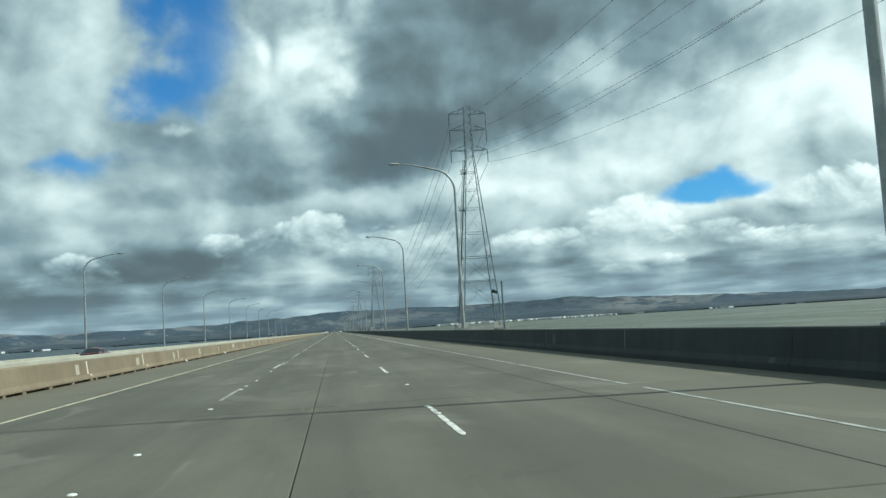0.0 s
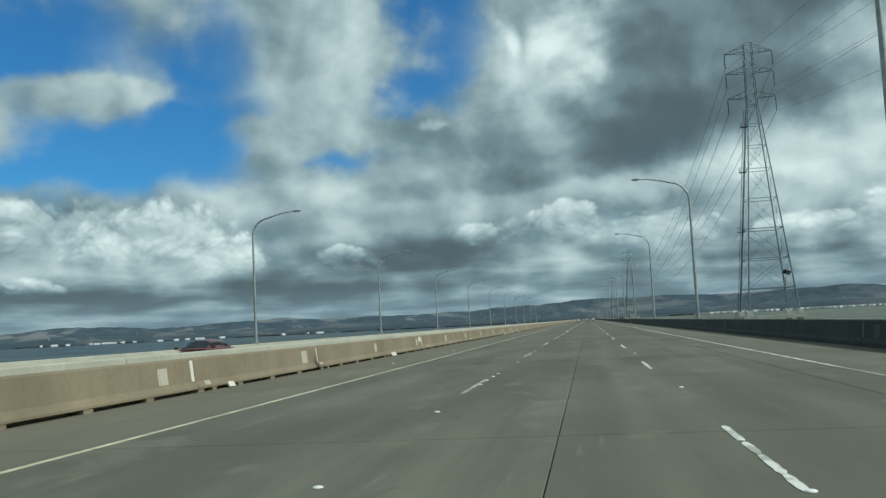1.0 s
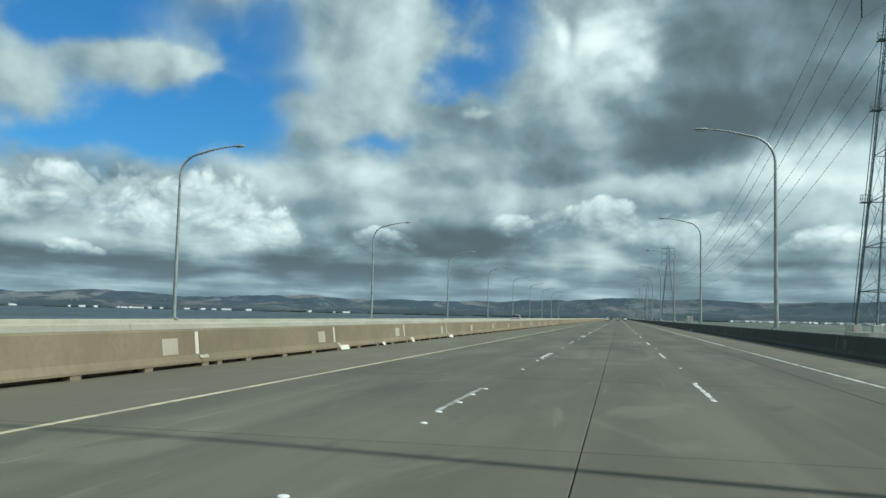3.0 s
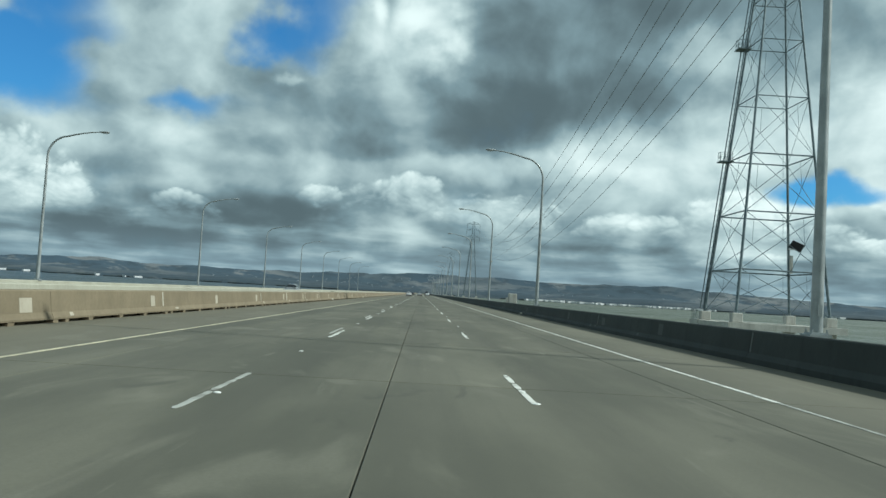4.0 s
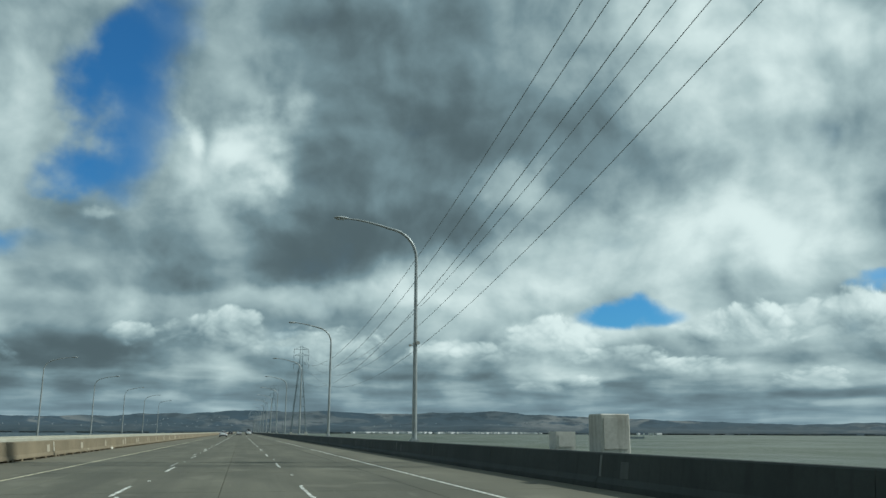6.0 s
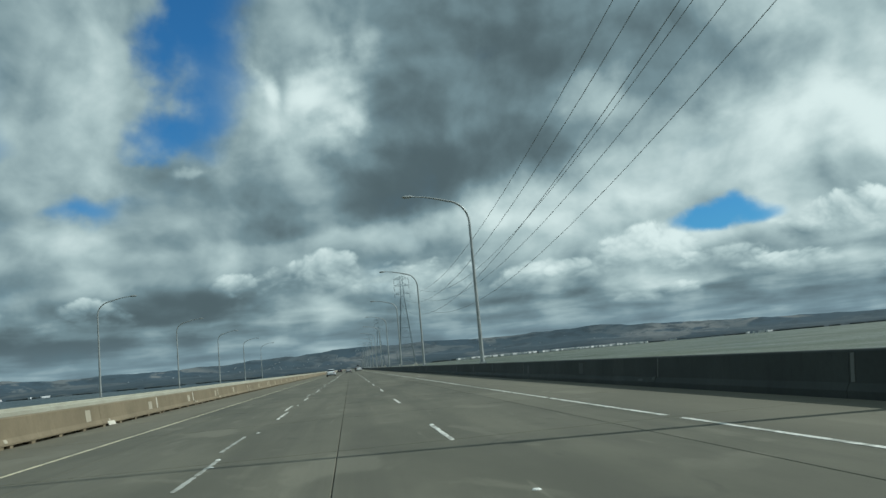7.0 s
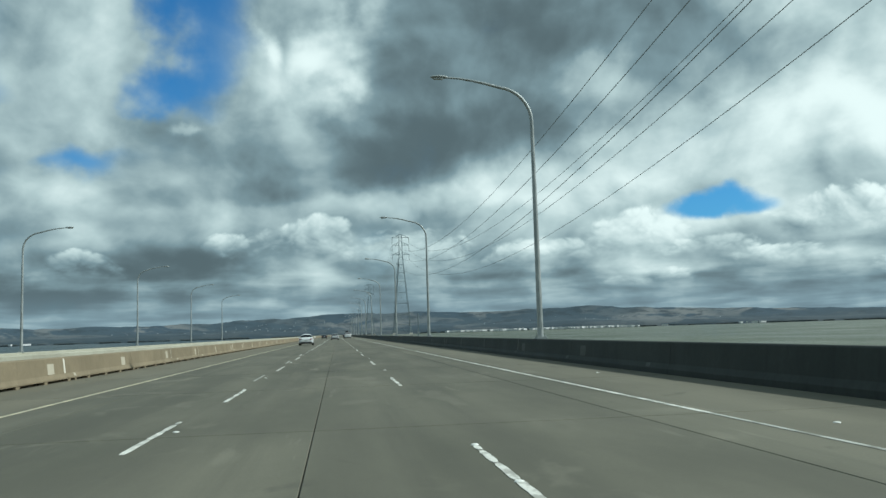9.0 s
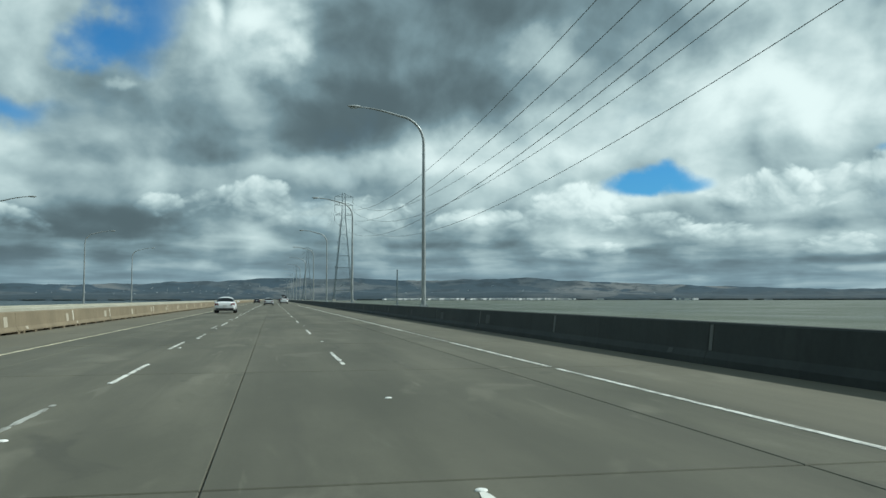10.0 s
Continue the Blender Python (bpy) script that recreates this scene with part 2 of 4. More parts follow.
MORTAR = concrete("patch_mortar", (0.55, 0.52, 0.44), (0.68, 0.65, 0.57), (0.42, 0.38, 0.3), 0.1)
MORTAR_GREY = concrete("grey_patch_mortar", (0.055, 0.062, 0.058), (0.09, 0.098, 0.09), (0.04, 0.046, 0.042), 0.2)


def road_material():
    m, n, s = material("road_concrete", (0.1, 0.1, 0.08), 0.85)
    pos = place(n)
    long_ = n.noise(stretched(n, pos, 1.3, 0.035, 1), 1.0, 6, 0.62)
    cloud_ = n.noise(stretched(n, pos, 0.35, 0.10, 1), 1.0, 6, 0.62)
    grain = n.noise(pos, 26.0, 5, 0.7)
    col = n.mix(n.ramp(cloud_, 0.34, 0.66), rgb(0.086, 0.084, 0.060), rgb(0.152, 0.145, 0.106))
    col = n.mix(n.ramp(long_, 0.42, 0.72, 0.0, 0.6), col, rgb(0.068, 0.066, 0.049))
    # tyre-polished tracks in each lane
    x = n.add("ShaderNodeSeparateXYZ", {0: pos}).outputs[0]
    lane = n.math("SINE", n.math("MULTIPLY", n.math("ADD", x, 2.26), 6.2832 / 1.84))
    col = n.mix(n.ramp(lane, -0.2, 1.0, 0.0, 0.28), col, rgb(0.064, 0.062, 0.046))
    col = n.mix(n.ramp(x, 5.0, 5.6, 0.0, 0.36), col, rgb(0.182, 0.167, 0.119))
    col = n.mix(n.ramp(x, -6.3, -5.7, 0.5, 0.0), col, rgb(0.182, 0.161, 0.112))
    # pale scuffs, scraped strips and dark spills with shapes of their own
    spots = n.noise(stretched(n, pos, 0.7, 0.28, 1), 1.0, 4, 0.55, 0.6)
    col = n.mix(n.ramp(spots, 0.58, 0.68, 0.0, 0.42), col, rgb(0.220, 0.209, 0.159))
    scrape = n.noise(stretched(n, pos, 3.0, 0.22, 1), 1.0, 4, 0.6, 0.4)
    col = n.mix(n.ramp(scrape, 0.64, 0.72, 0.0, 0.35), col, rgb(0.242, 0.231, 0.180))
    spill = n.noise(stretched(n, pos, 0.9, 0.4, 1), 1.0, 4, 0.6, 1.2)
    col = n.mix(n.ramp(spill, 0.36, 0.27, 0.0, 0.5), col, rgb(0.046, 0.045, 0.035))
    own = n.add("ShaderNodeObjectInfo").outputs["Random"]
    col = n.mix(n.math("MULTIPLY", own, 0.25), col, rgb(0.075, 0.073, 0.053))
    col = n.mix(n.ramp(grain, 0.3, 0.75, 0.0, 0.35), col, rgb(0.072, 0.069, 0.051))
    link(n, col, s.inputs["Base Color"])
    bump(n, s, n.math("ADD", grain, n.noise(stretched(n, pos, 2, 60, 2), 1.0, 2)), 0.3, 0.004)
    return m


ROAD = road_material()


def paint(name, colour, wear):
    m, n, s = material(name, colour, 0.6)
    pos = place(n)
    worn = n.ramp(n.noise(stretched(n, pos, 3.0, 1.6, 3.0), 1.0, 6, 0.7), 0.46, 0.58, 0.0, wear)
    col = n.mix(worn, rgb(*colour), rgb(0.16, 0.155, 0.125))
    col = n.mix(n.ramp(n.noise(pos, 0.7, 4), 0.3, 0.7, 0.0, 0.3), col, rgb(*[c * 0.6 for c in colour]))
    link(n, col, s.inputs["Base Color"])
    return m


WHITE_PAINT = paint("white_road_paint", (0.72, 0.71, 0.65), 0.7)
FADED_PAINT = paint("faded_road_paint", (0.42, 0.42, 0.38), 0.8)
YELLOW_PAINT = paint("yellow_road_paint", (0.58, 0.52, 0.36), 0.5)
MARKER = paint("marker_ceramic", (0.78, 0.78, 0.74), 0.1)
SEALANT = concrete("joint_sealant", (0.022, 0.022, 0.018), (0.04, 0.039, 0.032), (0.015, 0.015, 0.013), 0.0, 0.9, False)


def metal(name, dark, light, rough=0.45, met=0.85):
    m, n, s = material(name, light, rough, met)
    pos = place(n)
    col = n.mix(n.ramp(n.noise(pos, 1.6, 5), 0.3, 0.7), rgb(*dark), rgb(*light))
    col = n.mix(n.ramp(n.noise(pos, 14, 4), 0.55, 0.8, 0.0, 0.4), col, rgb(*[c * 0.6 for c in dark]))
    link(n, col, s.inputs["Base Color"])
    link(n, n.ramp(n.noise(pos, 5, 4), 0.3, 0.7, rough - 0.08, rough + 0.12), s.inputs["Roughness"])
    return m


GALVANISED = metal("galvanised_steel", (0.28, 0.305, 0.305), (0.40, 0.425, 0.425), 0.5, 0.4)
TOWER_STEEL = metal("weathered_tower_steel", (0.11, 0.145, 0.16), (0.21, 0.255, 0.27), 0.55, 0.4)
WIRE = metal("conductor", (0.20, 0.21, 0.21), (0.26, 0.27, 0.27), 0.9, 0.0)
INSULATOR = material("insulator_glaze", (0.05, 0.05, 0.055), 0.3)[0]
PANEL = material("solar_panel_glass", (0.012, 0.015, 0.022), 0.5)[0]
LENS_GLASS = material("luminaire_lens", (0.4, 0.42, 0.42), 0.25)[0]
RUBBER = material("tyre_rubber", (0.02, 0.02, 0.02), 0.85)[0]
RIM = metal("wheel_alloy", (0.4, 0.4, 0.42), (0.55, 0.55, 0.57), 0.3, 0.9)
CAR_GLASS, _, glass_ = material("tinted_car_glass", (0.012, 0.015, 0.018), 0.12)
glass_.inputs["Specular IOR Level"].default_value = 0.2
TRIM = material("black_plastic_trim", (0.02, 0.02, 0.022), 0.6)[0]
TAIL = material("red_tail_lens", (0.16, 0.016, 0.015), 0.25)[0]
LAMP_CLEAR = material("headlamp_lens", (0.6, 0.62, 0.64), 0.1)[0]
PLATE = material("plate_plain", (0.6, 0.6, 0.58), 0.5)[0]


def lacquer(name, colour):
    m, n, s = material(name, colour, 0.3)
    s.inputs["Coat Weight"].default_value = 0.6
    s.inputs["Coat Roughness"].default_value = 0.08
    pos = place(n)
    link(n, n.mix(n.ramp(n.noise(pos, 2.0, 4), 0.4, 0.8, 0.0, 0.25), rgb(*colour), rgb(*[c * 0.7 for c in colour])), s.inputs["Base Color"])
    return m


CAR_WHITE = lacquer("white_lacquer", (0.78, 0.79, 0.8))
CAR_SILVER = lacquer("silver_lacquer", (0.42, 0.44, 0.45))
CAR_DARK = lacquer("dark_lacquer", (0.03, 0.035, 0.045))
CAR_RED = lacquer("dark_red_lacquer", (0.09, 0.014, 0.018))
CAR_GREY = lacquer("grey_lacquer", (0.25, 0.26, 0.26))


def water_material():
    m, n, s = material("bay_water", (0.10, 0.115, 0.085), 0.22)
    pos = place(n)
    silt = n.noise(stretched(n, pos, 0.006, 0.0025, 1), 1.0, 4)
    silt_col = n.mix(n.ramp(silt, 0.3, 0.7), rgb(0.085, 0.098, 0.076), rgb(0.125, 0.136, 0.098))
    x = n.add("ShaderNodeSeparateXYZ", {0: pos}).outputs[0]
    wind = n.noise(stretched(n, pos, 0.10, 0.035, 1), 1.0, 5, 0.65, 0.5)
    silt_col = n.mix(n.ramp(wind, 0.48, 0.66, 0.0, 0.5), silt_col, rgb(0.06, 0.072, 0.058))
    # left side darker and bluer: depth tone and duller reflection put into the colour
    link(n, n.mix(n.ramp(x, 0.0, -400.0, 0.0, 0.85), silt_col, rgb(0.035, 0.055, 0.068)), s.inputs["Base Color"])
    s.inputs["Specular IOR Level"].default_value = 0.16
    wave = n.math("ADD", n.noise(stretched(n, pos, 0.5, 0.9, 1), 1.0, 6, 0.65), n.noise(pos, 0.08, 4))
    link(n, n.ramp(n.noise(stretched(n, pos, 0.02, 0.008, 1), 1.0, 3), 0.3, 0.7, 0.35, 0.5), s.inputs["Roughness"])
    bump(n, s, wave, 0.9, 0.6)
    return m


WATER = water_material()


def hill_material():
    m, n, s = material("hazed_grass_and_scrub", (0.1, 0.1, 0.08), 1.0)
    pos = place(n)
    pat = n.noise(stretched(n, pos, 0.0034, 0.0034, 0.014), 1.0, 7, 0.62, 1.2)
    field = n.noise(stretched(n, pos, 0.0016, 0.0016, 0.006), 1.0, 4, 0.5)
    # distance haze is put into these colours: fields, scrub and woods turned blue
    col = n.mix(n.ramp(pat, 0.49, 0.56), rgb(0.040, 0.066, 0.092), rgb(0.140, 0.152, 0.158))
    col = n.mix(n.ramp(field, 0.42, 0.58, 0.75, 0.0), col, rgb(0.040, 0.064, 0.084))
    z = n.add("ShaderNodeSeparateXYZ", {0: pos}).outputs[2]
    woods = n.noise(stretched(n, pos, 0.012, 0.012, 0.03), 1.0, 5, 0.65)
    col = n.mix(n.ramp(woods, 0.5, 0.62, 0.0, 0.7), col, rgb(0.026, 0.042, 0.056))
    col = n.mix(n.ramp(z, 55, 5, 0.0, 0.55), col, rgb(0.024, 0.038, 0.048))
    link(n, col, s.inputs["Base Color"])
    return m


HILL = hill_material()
TREES = concrete("far_tree_line", (0.035, 0.05, 0.055), (0.055, 0.07, 0.072), (0.03, 0.04, 0.045), 0.0, 1.0, False)
SHORE_WALL = concrete("pale_building_wall", (0.45, 0.47, 0.48), (0.85, 0.86, 0.86), (0.3, 0.32, 0.34), 0.0, 0.8)


# ---- mesh helpers ----
def box(bm, x0, x1, y0, y1, z0, z1):
    v = [bm.verts.new((x, y, z)) for z in (z0, z1) for y in (y0, y1) for x in (x0, x1)]
    for f in ((0, 2, 3, 1), (4, 5, 7, 6), (0, 1, 5, 4), (2, 6, 7, 3), (0, 4, 6, 2), (1, 3, 7, 5)):
        bm.faces.new([v[i] for i in f])
    return v


def prism(bm, profile, y0, y1, cap=True):
    """A section in x and z, counter-clockwise as seen from -y, drawn out along y."""
    a = [bm.verts.new((x, y0, z)) for x, z in profile]
    b = [bm.verts.new((x, y1, z)) for x, z in profile]
    k = len(profile)
    for i in range(k):
        bm.faces.new((a[i], a[(i + 1) % k], b[(i + 1) % k], b[i]))
    if cap:
        bm.faces.new(a[::-1])
        bm.faces.new(b)


def tube(bm, points, radii, n=8, cap=True):
    """A round bar through points, with a radius for each."""
    pts = [Vector(q) for q in points]
    rings = []
    for i, q in enumerate(pts):
        d = (pts[min(i + 1, len(pts) - 1)] - pts[max(i - 1, 0)]).normalized()
        side = d.cross(Vector((0, 1, 0)) if abs(d.y) < 0.9 else Vector((1, 0, 0))).normalized()
        up = side.cross(d)
        r = radii[i] if isinstance(radii, (list, tuple)) else radii
        rings.append([bm.verts.new(q + (side * math.cos(6.28319 * j / n) + up * math.sin(6.28319 * j / n)) * r) for j in range(n)])
    for a, b in zip(rings, rings[1:]):
        for j in range(n):
            bm.faces.new((a[j], a[(j + 1) % n], b[(j + 1) % n], b[j]))
    if cap:
        bm.faces.new(rings[0][::-1])
        bm.faces.new(rings[-1])


def loft(bm, rings, cap=True):
    """Skin over closed rings of points."""
    vs = [[bm.verts.new(q) for q in r] for r in rings]
    k = len(vs[0])
    for a, b in zip(vs, vs[1:]):
        for j in range(k):
            bm.faces.new((a[j], a[(j + 1) % k], b[(j + 1) % k], b[j]))
    if cap:
        bm.faces.new(vs[0][::-1])
        bm.faces.new(vs[-1])


def mesh(name, bm, mat, smooth=False):
    bmesh.ops.recalc_face_normals(bm, faces=bm.faces)
    if smooth:
        for f in bm.faces:
            f.smooth = True
        for e in bm.edges:
            if len(e.link_faces) == 2 and e.calc_face_angle(0) > 0.7:
                e.smooth = False
    me = bpy.data.meshes.new(name)
    bm.to_mesh(me)
    bm.free()
    me.materials.append(mat)
    return me


def part(name, bm, mat, parent=None, label="", smooth=False):
    ob = new(name, bm if isinstance(bm, bpy.types.Mesh) else mesh(name, bm, mat, smooth))
    ob.parent = parent
    return tagged(ob, label=label)


def piece(name, me, parent, at):
    ob = new(name, me)
    ob.parent = parent
    ob.location = at
    return ob


def thing(name, label, category, group="", kind="", at=(0, 0, 0)):
    ob = new(name)
    ob.empty_display_size = 0.2
    ob.location = at
    return tagged(ob, label, category, group, kind)


def boxes(*rows):
    bm = bmesh.new()
    for r in rows:
        box(bm, *r)
    return bm


# ---- plan, in metres ----
SPAN = 9.0914                 # length of a deck slab
JOINT0 = 108.1               # one of the joints across the deck
FAR_END = 4300.0
WATER_Z = -6.0
LAMP_X, LAMP_Z, LAMP_STEP, LAMP_Y = 8.68, 0.785, 45.457, 42.07
LOW = -0.27                  # the opposite deck lies a little lower
SEAMS = (-9.45, -4.70, -0.336, 4.02, 9.0)
DASH_R, DASH_L, EDGE_R, EDGE_L = 1.44, -2.262, 5.068, -5.79
NEAR0, NEAR1 = JOINT0 - 11 * SPAN, JOINT0 + 42 * SPAN   # the stretch built piece by piece

# ---- water and far shore ----
bm = bmesh.new()
ring_r = [0, 30, 120, 400, 1000, 2000, 3200, 4950]
prev = None
for r in ring_r:
    ring = [bm.verts.new((r * math.cos(a * math.pi / 36), 200 + r * math.sin(a * math.pi / 36), WATER_Z)) for a in range(72)] if r else [bm.verts.new((0, 200, WATER_Z))]
    if prev:
        for a in range(72):
            if len(prev) == 1:
                bm.faces.new((prev[0], ring[a], ring[(a + 1) % 72]))
            else:
                bm.faces.new((prev[a], ring[a], ring[(a + 1) % 72], prev[(a + 1) % 72]))
    prev = ring
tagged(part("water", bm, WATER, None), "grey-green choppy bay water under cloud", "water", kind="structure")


def bell(a, at, width):
    return math.exp(-((a - at) / width) ** 2)


def ridge(a):
    """Height of the skyline, in degrees, at a degrees to the left."""
    h = 0.95 + 0.42 * bell(a, -2, 9) + 0.38 * bell(a, -16, 7) + 0.22 * bell(a, 33.4, 3) + 0.2 * bell(a, 21, 3.5) - 0.12 * bell(a, 28.5, 3)
    h -= 0.3 * min(max((-24 - a) / 10, 0.0), 1.0)
    return h - 0.05 + 0.14 * noise.noise((a * 0.3, 1.7, 0)) + 0.09 * noise.noise((a * 0.9, 4.2, 0)) + 0.035 * noise.noise((a * 3.0, 7.7, 0)) + 0.015 * noise.noise((a * 9.0, 2.1, 0))


def hill_z(a, k):
    """Ground height behind the shore: k runs from 0 at the shore to 1 on the ridge."""
    top = math.tan(radians(ridge(a))) * 4750
    spur = 0.5 + 0.5 * noise.noise((a * 0.55 + k * 1.5, k * 1.5, 2.0)) + 0.3 * noise.noise((a * 1.9 - k * 2.0, k * 3.0, 6.0)) + 0.14 * noise.noise((a * 5.0, k * 6.0, 9.0))
    low = 0.35 * (0.5 + 0.7 * noise.noise((a * 0.22, 8.8, 0))) * bell(k, 0.3, 0.22)      # foothills in front
    return 2 + (top - 2) * (0.06 * k + low + 0.94 * k ** 1.9 * (1 - 0.75 * max(spur, 0) * (1 - k)))


def polar(a, r):
    return -math.sin(radians(a)) * r, 200 + math.cos(radians(a)) * r


bm = bmesh.new()
rows = []
for i in range(17):
    k = i / 16
    r = 4380 + 430 * k
    row = []
    for j in range(1440):
        a = -180 + j * 0.25
        x, y = polar(a, r)
        row.append(bm.verts.new((x, y, hill_z(a, k) if i else WATER_Z - 1)))
    rows.append(row)
for p_, q_ in zip(rows, rows[1:]):
    for j in range(1440):
        bm.faces.new((p_[j], q_[j], q_[(j + 1) % 1440], p_[(j + 1) % 1440]))
tagged(part("far_hills", bm, HILL, None, smooth=True), "hills beyond the bay, blue distance haze put into their colour", "hills", kind="structure")

rnd = random.Random(7)
bm = bmesh.new()
for i in range(420):
    a = rnd.uniform(-48, 58)
    r = 4384 + rnd.uniform(0, 25)
    x, y = polar(a, r)
    w, h = rnd.uniform(20, 90), rnd.uniform(2.5, 6)
    for j in range(int(w / 8) + 1):
        ang_ = radians(a)
        cx, cy = x + math.cos(ang_) * j * 8, y + math.sin(ang_) * j * 8
        s = rnd.uniform(4, 8)
        v = bmesh.ops.create_icosphere(bm, subdivisions=1, radius=1, matrix=Matrix.Translation((cx, cy, h * 0.3 - 3)) @ Matrix.Diagonal((s, s, h * rnd.uniform(0.5, 1.0), 1)))
tagged(part("shore_trees", bm, TREES, None), "dark line of trees along the far shore", "trees", kind="stuff")

bm = bmesh.new()
for lo, hi, count, size in ((16, 46, 30, 0.8), (-19, -7, 120, 0.7), (-27, -19, 6, 0.6), (46, 60, 12, 0.8)):
    for i in range(count):
        a = rnd.uniform(lo, hi)
        x, y = polar(a, 4345 + rnd.uniform(0, 12))
        w, h = rnd.uniform(8, 70) * size, rnd.uniform(2, 6) * size
        m = Matrix.Translation((x, y, h / 2 - 2)) @ Matrix.Rotation(radians(a + rnd.uniform(-5, 60)), 4, "Z") @ Matrix.Diagonal((w, 12, h + 5, 1))
        bmesh.ops.create_cube(bm, size=1, matrix=m)
for i in range(75):
    a = rnd.gauss(5, 2.5) if i < 45 else rnd.uniform(-25, 40)
    k = rnd.uniform(0.45, 0.85)
    x, y = polar(a, 4380 + 430 * k)
    s = rnd.uniform(1.6, 3.6)
    m = Matrix.Translation((x, y, hill_z(a, k) + 1)) @ Matrix.Rotation(radians(a), 4, "Z") @ Matrix.Diagonal((s * 1.6, s, s * 0.7, 1))
    bmesh.ops.create_cube(bm, size=1, matrix=m)
tagged(part("shore_buildings", bm, SHORE_WALL, None), "white low buildings strung along the far shore", "buildings", kind="stuff")


# ---- street lamps ----
def street_lamp(arm, H):
    """A tapered davit pole whose arm reaches over the road (arm: -1 to the left, 1 to the right)."""
    lamp = thing("street_lamp", "tall galvanised street lamp with curved arm, standing on the barrier", "street lamp", "street lamps on the bridge")
    bm = bmesh.new()
    box(bm, -0.24, 0.24, -0.24, 0.24, 0.0, 0.06)
    box(bm, -0.19, 0.19, -0.19, 0.19, 0.06, 0.10)
    for sx in (-0.16, 0.16):
        for sy in (-0.16, 0.16):
            tube(bm, [(sx, sy, 0.09), (sx, sy, 0.17)], 0.022, 6)
    part("base_plate", bm, GALVANISED, lamp)
    bm = bmesh.new()
    pts, rad = [], []
    for i in range(9):
        z = 0.09 + (H - 2.0 - 0.09) * i / 8
        pts.append((0, 0, z)), rad.append(0.135 - 0.055 * i / 8)
    for i in range(1, 9):
        b = i / 8 * radians(84)
        pts.append((arm * 1.55 * (1 - math.cos(b)), 0, H - 2.0 + 1.55 * math.sin(b))), rad.append(0.08 - 0.012 * i / 8)
    x1, z1 = pts[-1][0], pts[-1][2]
    for i in range(1, 5):
        k = i / 4
        pts.append((x1 + (arm * 3.75 - x1) * k, 0, z1 + (H - 0.02 - z1) * (1 - (1 - k) ** 1.6))), rad.append(0.068 - 0.03 * k)
    tube(bm, pts, rad, 12)
    part("pole", bm, GALVANISED, lamp, smooth=True)
    head = bmesh.new()
    rings = []
    for k, w, h in ((0.0, 0.05, 0.05), (0.12, 0.11, 0.07), (0.4, 0.16, 0.09), (0.62, 0.15, 0.07), (0.74, 0.06, 0.03)):
        rings.append([(arm * (3.7 + k), w * math.cos(t * math.pi / 5), H + h * math.sin(t * math.pi / 5) + 0.0) for t in range(10)])
    loft(head, rings)
    h_ob = part("luminaire", head, GALVANISED, lamp, smooth=True)
    part("lens", boxes((min(arm * 3.9, arm * 4.3), max(arm * 3.9, arm * 4.3), -0.1, 0.1, H - 0.1, H - 0.06)), LENS_GLASS, h_ob, "clear glass lens")
    part("hand_hole", boxes((-0.05, 0.05, -0.145, -0.1, 0.45, 0.7)), GALVANISED, lamp)
    return lamp


right_lamp = street_lamp(-1, 11.53)
left_lamp = street_lamp(1, 11.3)
for i in range(-1, 19):
    y = LAMP_Y + LAMP_STEP * i
    for proto, x, z in ((right_lamp, LAMP_X, LAMP_Z), (left_lamp, -28.3, LAMP_Z + LOW)):
        if x < 0 and i > 11:
            continue
        ob = copy_thing(proto, pose(x, y, z))
        if i == 5 and x > 0:
            part("junction_box", boxes((0.02, 0.2, -0.2, -0.06, 4.95, 5.1), (-0.13, 0.13, -0.13, 0.13, 4.98, 5.03)), PEDESTAL, ob, "small pale box strapped to the pole")
            bm = boxes((-0.34, -0.24, -0.14, 0.02, 4.84, 4.94))
            tube(bm, [(0, -0.05, 4.92), (-0.2, -0.06, 4.9), (-0.28, -0.06, 4.86)], 0.02, 6)
            part("traffic_camera", bm, PEDESTAL, ob, "small pale camera on a bent bracket")
for proto in (right_lamp, left_lamp):
    for ob in (*proto.children_recursive, proto):
        bpy.data.objects.remove(ob)


# ---- transmission towers ----
TOWER_X, TOWER_H = 38.25, 58.4
LEVELS = (0, 4.7, 11.0, 17.4, 23.9, 30.4, 35.5, 40.3, 44.6)
ARMS = (46.3, 51.9, 56.4)


def half(z):
    return 5.0 - 3.95 * z / 44.6 if z < 44.6 else 1.05 - 0.25 * (z - 44.6) / 13.8


